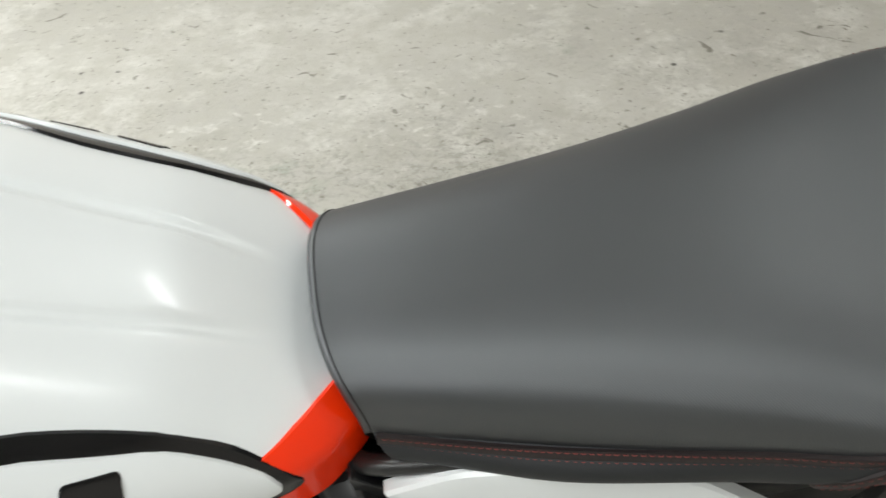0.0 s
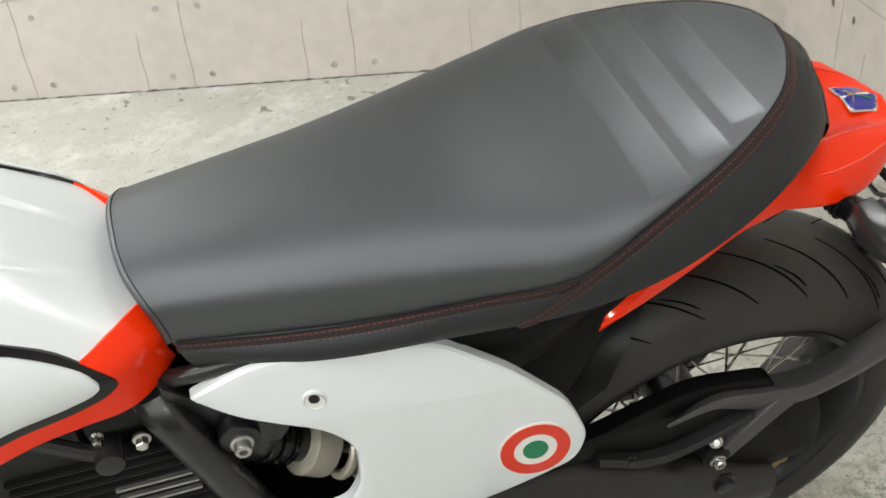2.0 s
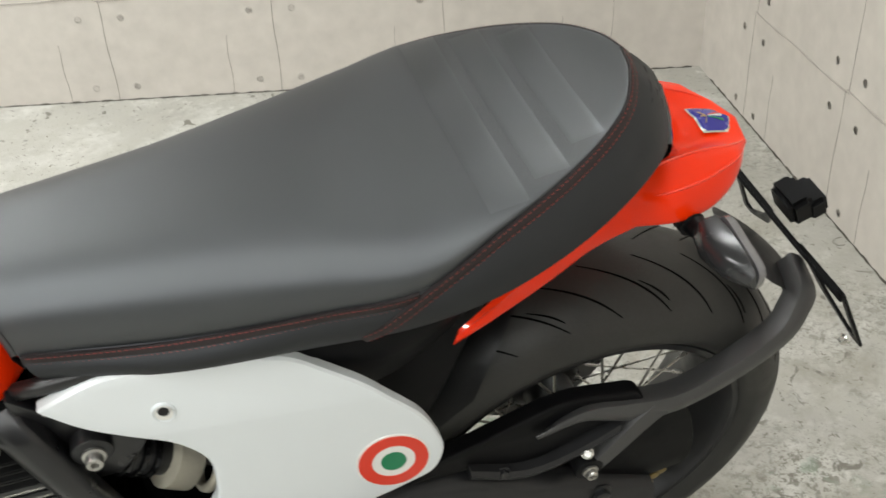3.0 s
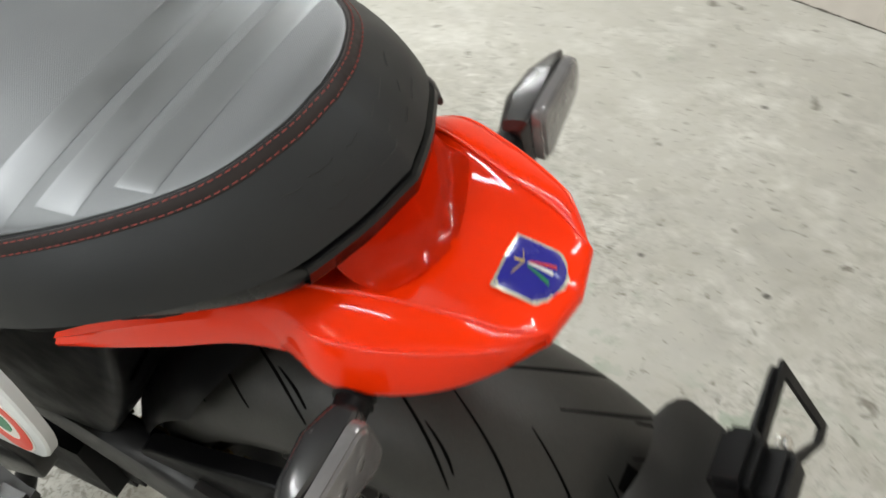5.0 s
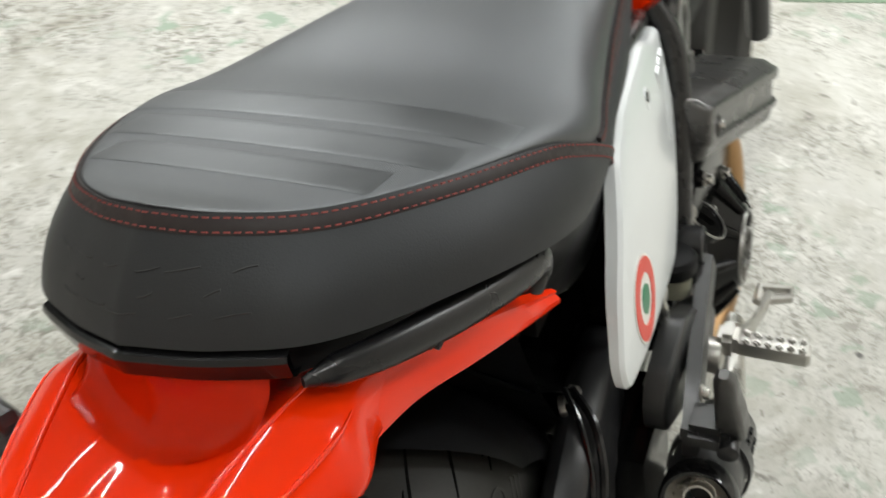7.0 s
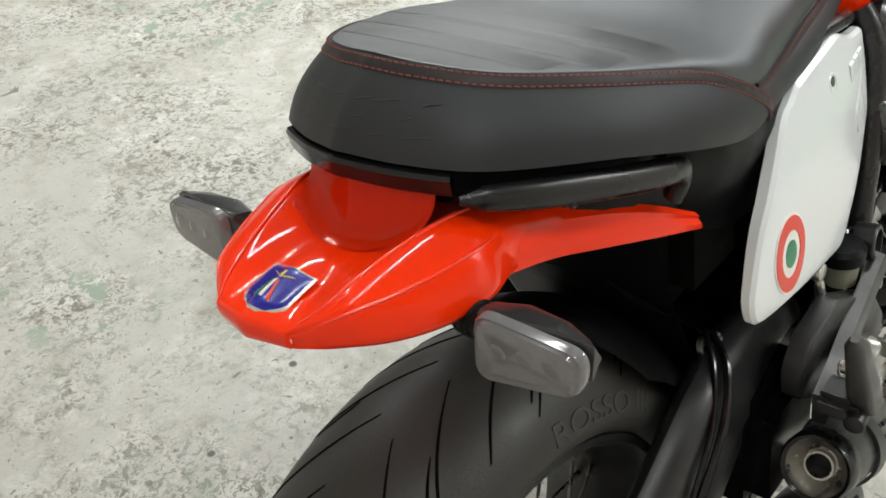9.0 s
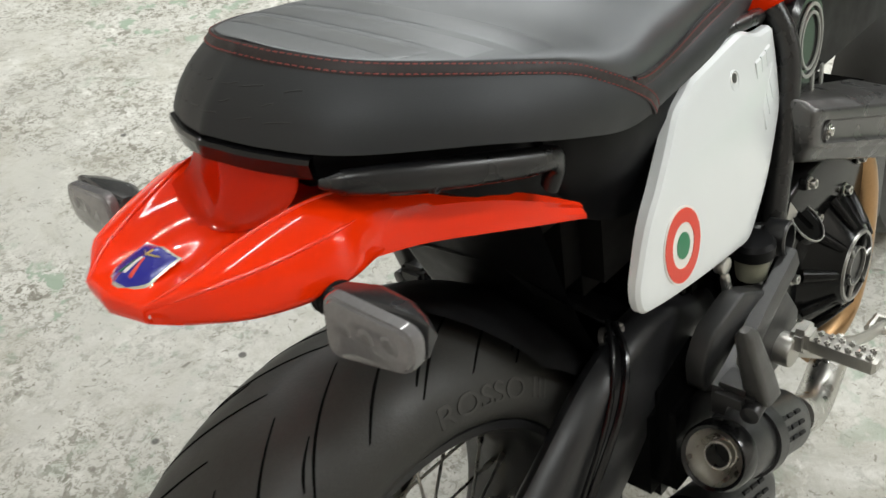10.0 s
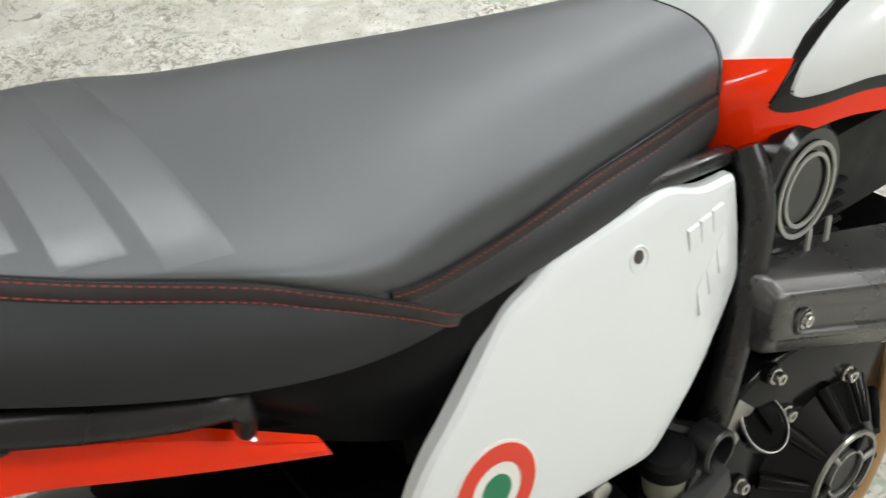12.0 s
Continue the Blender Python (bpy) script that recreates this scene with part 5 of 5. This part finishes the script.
part("inner_fender", plate(rounded([(0.160, 0.745, 0.02), (0.185, 0.665, 0.04), (0.205, 0.60, 0.04), (0.240, 0.525, 0.03), (0.296, 0.43, 0.03), (0.43, 0.40, 0.02), (0.43, 0.755, 0.02), (0.20, 0.775, 0.02)], 0.02, 6), lambda x, z, d: Vector((x, 0.112 + d, z)), 0.216, 0.010), UNDERSIDE, bike, "smooth black inner fender behind the side panels")
part("intake_box", box(0.89, 0, 0.650, 0.46, 0.19, 0.13, 0.02), DARK, bike, "dark intake box below the tank")
part("battery_tray", box(0.30, 0, 0.70, 0.20, 0.17, 0.12, 0.03), DARK, bike, "dark tray below the seat")
# round belt cover with bright ring on the right
belt = part("belt_cover", lathe([(0, 0.062), (0.012, 0.060), (0.018, 0.052), (0.018, 0)], (0.657, -0.105, 0.685), (0.1, -1, 0.05), 48), GLOSS_BLACK, engine, "glossy black belt cover")
ringax = Vector((0.1, -1, 0.05)).normalized()
rc = Vector((0.657, -0.105, 0.685)) + ringax * 0.019
part("bright_ring", lathe([(0, 0.0295), (0, 0.0330), (0.002, 0.0330), (0.002, 0.0295)], rc, ringax, 48, True), BRIGHT, engine, "bright machined ring")
part("bright_ring", lathe([(0, 0.0385), (0, 0.0425), (0.002, 0.0425), (0.002, 0.0385)], rc, ringax, 48, True), BRIGHT, engine)
for dx in (0.012, 0.038):
    part("ring_tab", box(rc.x + dx, rc.y - 0.001, rc.z - 0.055, 0.007, 0.003, 0.026, 0.001), BRIGHT, engine)
# cast cylinder cover with a long groove and one bolt
rows = []
for x, e in [(0.5745, 0.80), (0.5757, 0.92), (0.579, 1.0), (0.590, 1.0), (0.598, 1.0), (0.6005, 1.0), (0.603, 1.0), (0.607, 1.0), (0.615, 1.0)] + [(0.63 + 0.02 * i, 1.0) for i in range(12)] + [(0.862, 0.95), (0.868, 0.7)]:
    z, y = 0.604 - 0.377 * (x - 0.6114), 0.1726 + 0.114 * (x - 0.6114) - 0.004 * (1 - e) / 0.2
    g = 0.0060 * min(1, max(0, (x - 0.597) / 0.010))
    grow = 1 + 0.9 * (x - 0.5745)
    o = [(0.105, -0.041), (y - 0.020, -0.0415), (y - 0.012, -0.0395), (y - 0.0075, -0.035), (y - 0.005, -0.024), (y - 0.0035, -0.0215), (y - 0.001, -0.0195), (y, -0.017), (y, -0.0145), (y - g * 0.8, -0.0125), (y - g, -0.010), (y - g, 0.009), (y - g * 0.8, 0.0115), (y, 0.0135), (y, 0.0225), (y - 0.001, 0.0250), (y - 0.004, 0.0272), (y - 0.010, 0.0290), (y - 0.014, 0.0325), (y - 0.020, 0.0345), (0.105, 0.0365)]
    rows.append([Vector((x, -p, z + q * grow * e)) for p, q in o])
cover = part("cylinder_cover", capped(rows), COVER, engine, "satin grey cast cylinder cover with a long groove", 50)
part("bolt_cup", lathe([(-0.002, 0.0125), (0.0012, 0.0118), (0.0012, 0.0092), (-0.001, 0.0085), (-0.001, 0)], (0.6114, -0.1706, 0.6040), (0.11, -1, 0.0), 32), COVER, cover)
part("cover_bolt", bolt((0.6114, -0.1715, 0.6040), (0.11, -1, 0.0), 0.0058, 0.005, False), STEEL, cover)
for k in range(5):
    part("cover_fin", box(0.608 + 0.002 * k, -0.110, 0.662 - 0.009 * k, 0.016, 0.03, 0.003, 0.001), GREYMETAL, cover)
# clutch cover
CLUTCH, cax = Vector((0.684, -0.148, 0.386)), Vector((0, -1, 0.03)).normalized()
clutch = part("clutch_cover", lathe([(0, 0.098), (0.006, 0.095), (0.010, 0.088), (0.040, 0.053), (0.044, 0.049), (0.043, 0.044), (0.043, 0)], CLUTCH, cax, 60), ENGINE, engine, "gloss black conical clutch cover with a bright ring", 20)
cc3 = CLUTCH + cax * 0.0445
RINGS = mat("machined_edge", (0.30, 0.295, 0.28), 0.32, metal=0.8)
part("clutch_ring", lathe([(-0.004, 0.0425), (-0.004, 0.048), (0.002, 0.0465), (0.002, 0.0425)], cc3, cax, 60, True), RINGS, clutch)
part("clutch_ring", lathe([(-0.002, 0.0235), (-0.002, 0.0265), (0.002, 0.026), (0.002, 0.0235)], cc3, cax, 40, True), RINGS, clutch)
xx, yy_, zz_ = frame_of(cax)
for k in range(6):
    a = math.pi / 3 * k + 0.3
    d = xx * math.cos(a) + yy_ * math.sin(a)
    part("clutch_spoke", tube([cc3 + d * 0.0255, cc3 + d * 0.0435], 0.0035, 8), ENGINE if k % 2 else RINGS, clutch)
for k in range(10):
    a = 2 * math.pi * k / 10 + 0.2
    d = xx * math.cos(a) + yy_ * math.sin(a)
    part("clutch_rib", tube([CLUTCH + cax * 0.0095 + d * 0.0885, CLUTCH + cax * 0.025 + d * 0.0712, CLUTCH + cax * 0.0395 + d * 0.0535], [0.009, 0.0075, 0.0055], 14), ENGINE, clutch)
for bx, bz, r in ((0.6016, 0.5390, 0.0058), (0.7152, 0.4730, 0.0062), (0.6258, 0.4795, 0.0060), (0.5698, 0.4242, 0.0058), (0.755, 0.500, 0.0060), (0.59, 0.345, 0.0050), (0.62, 0.30, 0.0050)):
    part("engine_bolt", bolt((bx, -0.1575, bz), (0, -1, 0.1), r, 0.009, False), STEEL, engine)
    part("bolt_boss", lathe([(0, r * 1.75), (0.005, r * 1.6), (0.006, r * 1.3), (0.006, 0)], (bx, -0.152, bz), (0, -1, 0.1), 20), ENGINE, engine)
part("side_case", plate(rounded([(0.545, 0.53), (0.60, 0.548), (0.73, 0.55), (0.84, 0.50), (0.84, 0.28), (0.60, 0.27), (0.54, 0.34)], 0.03, 5), lambda x, z, d: Vector((x, -0.152 - d, z)), 0.04, 0.008, 3, 0.006), ENGINE, engine)
cap = part("oil_cap", lathe([(0, 0.025), (0.010, 0.025), (0.0115, 0.023), (0.0095, 0.0215), (0.0095, 0)], (0.587, -0.157, 0.488), (0.1, -0.7, 0.75), 36), ENGINE, engine, "black oil filler cap")
part("cap_grip", box(0, 0, 0.0125, 0.040, 0.007, 0.008, 0.003, pose(0.587, -0.157, 0.488) @ Vector((0.1, -0.7, 0.75)).to_track_quat("Z", "X").to_matrix().to_4x4()), ENGINE, cap)
part("cap_rim", lathe([(0.0095, 0.0252), (0.0095, 0.0262), (0.0115, 0.0258), (0.0115, 0.0250)], (0.587, -0.157, 0.488), (0.1, -0.7, 0.75), 36, True), ALU, cap)
part("foil_label", plate(rounded([(0.5626, 0.5328), (0.5898, 0.5028), (0.5616, 0.4754), (0.5479, 0.5008)], 0.002, 3), lambda x, z, d: Vector((x, -0.1540 - d, z)), 0.001, 0.0003, 1), ALU, engine, "silver foil label")
# reservoir for the rear brake
res = part("brake_reservoir", lathe([(0, 0.017), (0.028, 0.020), (0.030, 0.020)], (0.478, -0.150, 0.482), (0, 0, 1), 28), RESERVOIR, bike, "cloudy brake fluid reservoir with black cap")
part("reservoir_cap", lathe([(0.0, 0.024), (0.014, 0.025), (0.019, 0.021), (0.020, 0)], (0.478, -0.150, 0.511), (0, 0, 1), 28), BLACK, res)
part("linkage_rod", tube(path_of([(0.399, -0.155, 0.541), (0.402, -0.155, 0.530), (0.404, -0.156, 0.522), (0.416, -0.157, 0.476), (0.419, -0.157, 0.466), (0.424, -0.158, 0.450)], 14), [0.0035] * 3 + [0.0055] * 8 + [0.0035] * 3, 10), STEEL, bike, "steel brake linkage")
for q in ((0.399, -0.155, 0.543), (0.424, -0.160, 0.448)):
    part("rod_end", disc_rod((q[0], q[1] + 0.006, q[2]), (q[0], q[1] - 0.006, q[2]), 0.0095), STEEL, bike)
# right footrest plate, pegs
for side in (-1, 1):
    bracket = part("footrest_bracket", plate(rounded([(0.326, 0.468), (0.346, 0.498), (0.402, 0.514), (0.50, 0.460), (0.535, 0.41), (0.52, 0.36), (0.46, 0.35), (0.40, 0.395), (0.33, 0.43)], 0.010, 4), lambda x, z, d: Vector((x, (0.178 + d + 0.045 * (x - 0.4)) * side, z)), 0.022, 0.004), BRACKET, bike, "dark grey footrest bracket")
    rows = []
    for i in range(13):
        c = crv([(0.52, 0.178, 0.485), (0.44, 0.186, 0.468), (0.36, 0.196, 0.452), (0.305, 0.204, 0.452)], i / 12)
        rows.append([Vector((c.x + a, (c.y + b) * side, c.z + d)) for a, b, d in ((0, -0.010, 0.018), (0, 0.004, 0.016), (0, 0.008, 0.0), (0, 0.004, -0.016), (0, -0.010, -0.018))])
    part("bracket_web", capped(rows), BRACKET, bracket)
    part("peg_mount", box(0.322, 0.214 * side, 0.460, 0.044, 0.044, 0.028, 0.008), BRACKET, bracket)
    part("bracket_bolt", bolt((0.345, 0.204 * side, 0.478), (0, side, 0.2), 0.006, 0.008, False), STEEL, bracket)
    rows = []
    for f, w, h in ((0, 0.008, 0.012), (0.04, 0.013, 0.015), (0.35, 0.0125, 0.014), (0.7, 0.010, 0.012), (0.93, 0.009, 0.010), (1, 0.004, 0.006)):
        c = Vector((0.332, 0.236 * side, 0.452)).lerp(Vector((0.294, 0.232 * side, 0.560)), f)
        o = rounded([(-w, -h), (w, -h), (w, h), (-w, h)], 0.006, 4)
        rows.append([c + Vector((p.y, p.x, 0)) for p in o])
    peg = part("passenger_peg", capped(rows), GREYMETAL, bike, "folded-up grey passenger footpeg")
    part("peg_pivot", disc_rod((0.350, 0.230 * side, 0.452), (0.300, 0.236 * side, 0.452), 0.010), SATIN, peg)
rows = []
for f, w in ((0, 0.010), (0.05, 0.012), (0.95, 0.0115), (1.0, 0.008)):
    c = Vector((0.503, -0.212, 0.398)).lerp(Vector((0.502, -0.288, 0.395)), f)
    o = rounded([(-w, -w * 0.8), (w, -w * 0.8), (w, w * 0.8), (-w, w * 0.8)], 0.004, 3)
    rows.append([c + Vector((p.x, 0, p.y)) for p in o])
rider = part("rider_peg", capped(rows), ALU, bike, "ridged cast aluminium rider footpeg")
for k in range(6):
    for dx in (-0.006, 0.006):
        part("peg_tooth", box(0.502 + dx, -0.222 - 0.0115 * k, 0.4075, 0.008, 0.007, 0.008, 0.002), ALU, rider)
part("peg_clevis", box(0.503, -0.203, 0.400, 0.032, 0.022, 0.032, 0.006), ALU, rider)
pedal = part("brake_pedal", tube(path_of([(0.50, -0.185, 0.38), (0.58, -0.205, 0.33), (0.68, -0.215, 0.285), (0.735, -0.218, 0.268)], 24), [0.012] * 12 + [0.009] * 12, 10, 0.6), ALU, bike, "cast aluminium brake pedal")
part("pedal_pad", tube([(0.720, -0.205, 0.268), (0.735, -0.245, 0.268), (0.755, -0.245, 0.266), (0.750, -0.205, 0.268), (0.720, -0.205, 0.268)], 0.0065, 8), ALU, pedal)
part("pedal_pivot", disc_rod((0.49, -0.168, 0.385), (0.49, -0.20, 0.385), 0.020), ALU, pedal)

# exhaust: two stacked silencers with round tips
for k, (tip, nose) in enumerate((((0.272, -0.214, 0.408), (0.52, -0.205, 0.285)), ((0.228, -0.198, 0.325), (0.50, -0.185, 0.20)))):
    a, b = Vector(tip), Vector(nose)
    sil = part("silencer", lathe([(0.0, 0.029), (0.004, 0.033), (0.02, 0.0355), (0.05, 0.036), (0.17, 0.037), (0.20, 0.026), (0.201, 0.0)], a + (b - a).normalized() * 0.012, b - a, 40, caps=False), BRACKET, bike, "satin dark grey exhaust silencer")
    part("silencer_rim", lathe([(-0.012, 0.0295), (-0.014, 0.033), (-0.008, 0.036), (0.012, 0.036), (0.012, 0.029)], a + (b - a).normalized() * 0.012, b - a, 40, True), GLOSS_BLACK, sil)
    part("silencer_cone", lathe([(-0.008, 0.030), (0.002, 0.026), (0.014, 0.0155), (0.014, 0.0145), (0.002, 0.0145), (0.002, 0.0125), (0.06, 0.0125), (0.06, 0.0)], a + (b - a).normalized() * 0.008, b - a, 40, caps=False), STEEL, sil, "brushed steel cone")
    ax3 = (b - a).normalized()
    part("silencer_bore", lathe([(0.0, 0.0125), (0.001, 0.0125), (0.001, 0.0)], a + ax3 * 0.035, ax3, 30), DARK, sil)
    sd = ax3.cross(Vector((0, 0, 1))).normalized()
    up3 = sd.cross(ax3)
    for i in range(3):
        for j in range(3):
            dirn = (-sd * math.cos(0.2 + 0.32 * j) + up3 * math.sin(0.2 + 0.32 * j))
            if dirn.y > 0:
                dirn = Vector((dirn.x, -dirn.y, dirn.z))
            c = a + ax3 * (0.11 + 0.022 * i) + dirn * 0.0365
            part("heat_slot", tube([c - ax3 * 0.007, c + ax3 * 0.007], 0.0028, 6), DARK, sil)
part("silencer_strap", lathe([(0, 0.037), (0, 0.0405), (0.022, 0.0415), (0.022, 0.038)], Vector((0.272, -0.214, 0.408)).lerp(Vector((0.52, -0.205, 0.285)), 0.28), (0.248, 0.009, -0.123), 40, True), SATIN, bike, "silencer strap")
HEADER = path_of([(0.66, -0.15, 0.24), (0.74, -0.160, 0.275), (0.79, -0.155, 0.36), (0.80, -0.145, 0.46), (0.78, -0.12, 0.53)], 30)
part("exhaust_header", tube(HEADER, 0.021, 16), BRONZE, bike, "heat-tinted bronze exhaust header")
part("exhaust_link", tube(path_of([(0.50, -0.20, 0.28), (0.58, -0.19, 0.23), (0.70, -0.17, 0.24)], 16), 0.024, 16), STEEL, bike, "steel exhaust link pipe")

# odd bolts and clamps beside the tank on the left
for x, y, z, r in ((0.660, 0.110, 0.703, 0.0045), (0.627, 0.108, 0.682, 0.0060)):
    part("side_bolt", bolt((x, y, z), (0, 1, 0.1), r, 0.012), STEEL, engine)
part("shift_arm", tube(path_of([(0.705, 0.118, 0.726), (0.68, 0.122, 0.708), (0.656, 0.122, 0.688)], 10), 0.0075, 10), FRAME, engine)
part("arm_knob", disc_rod((0.655, 0.108, 0.687), (0.653, 0.136, 0.690), 0.0125), SATIN, engine)
# side stand under the lean
stand = part("side_stand", tube(path_of([(0.50, 0.10, 0.28), (0.53, 0.17, 0.16), (0.555, 0.245, 0.065)], 16), [0.014] * 10 + [0.012] * 6, 12), BLACK, bike, "black side stand")
part("stand_foot", box(0.56, 0.255, 0.062, 0.07, 0.045, 0.010, 0.004, Euler((radians(12), 0, 0)).to_matrix().to_4x4()), BLACK, stand)
# front of the machine, out of sight but for its shadow
front = part("front_wheel", lathe([(-0.035, 0.23), (-0.058, 0.26), (-0.05, 0.285), (0, 0.30), (0.05, 0.285), (0.058, 0.26), (0.035, 0.23)], (1.445, 0, 0.30), (0, 1, 0), 60, True), RUBBER, bike, "front wheel with black tyre")
for side in (1, -1):
    part("fork_leg", tube([(1.44, 0.10 * side, 0.30), (1.15, 0.10 * side, 0.95)], 0.022, 14), SATIN, bike)
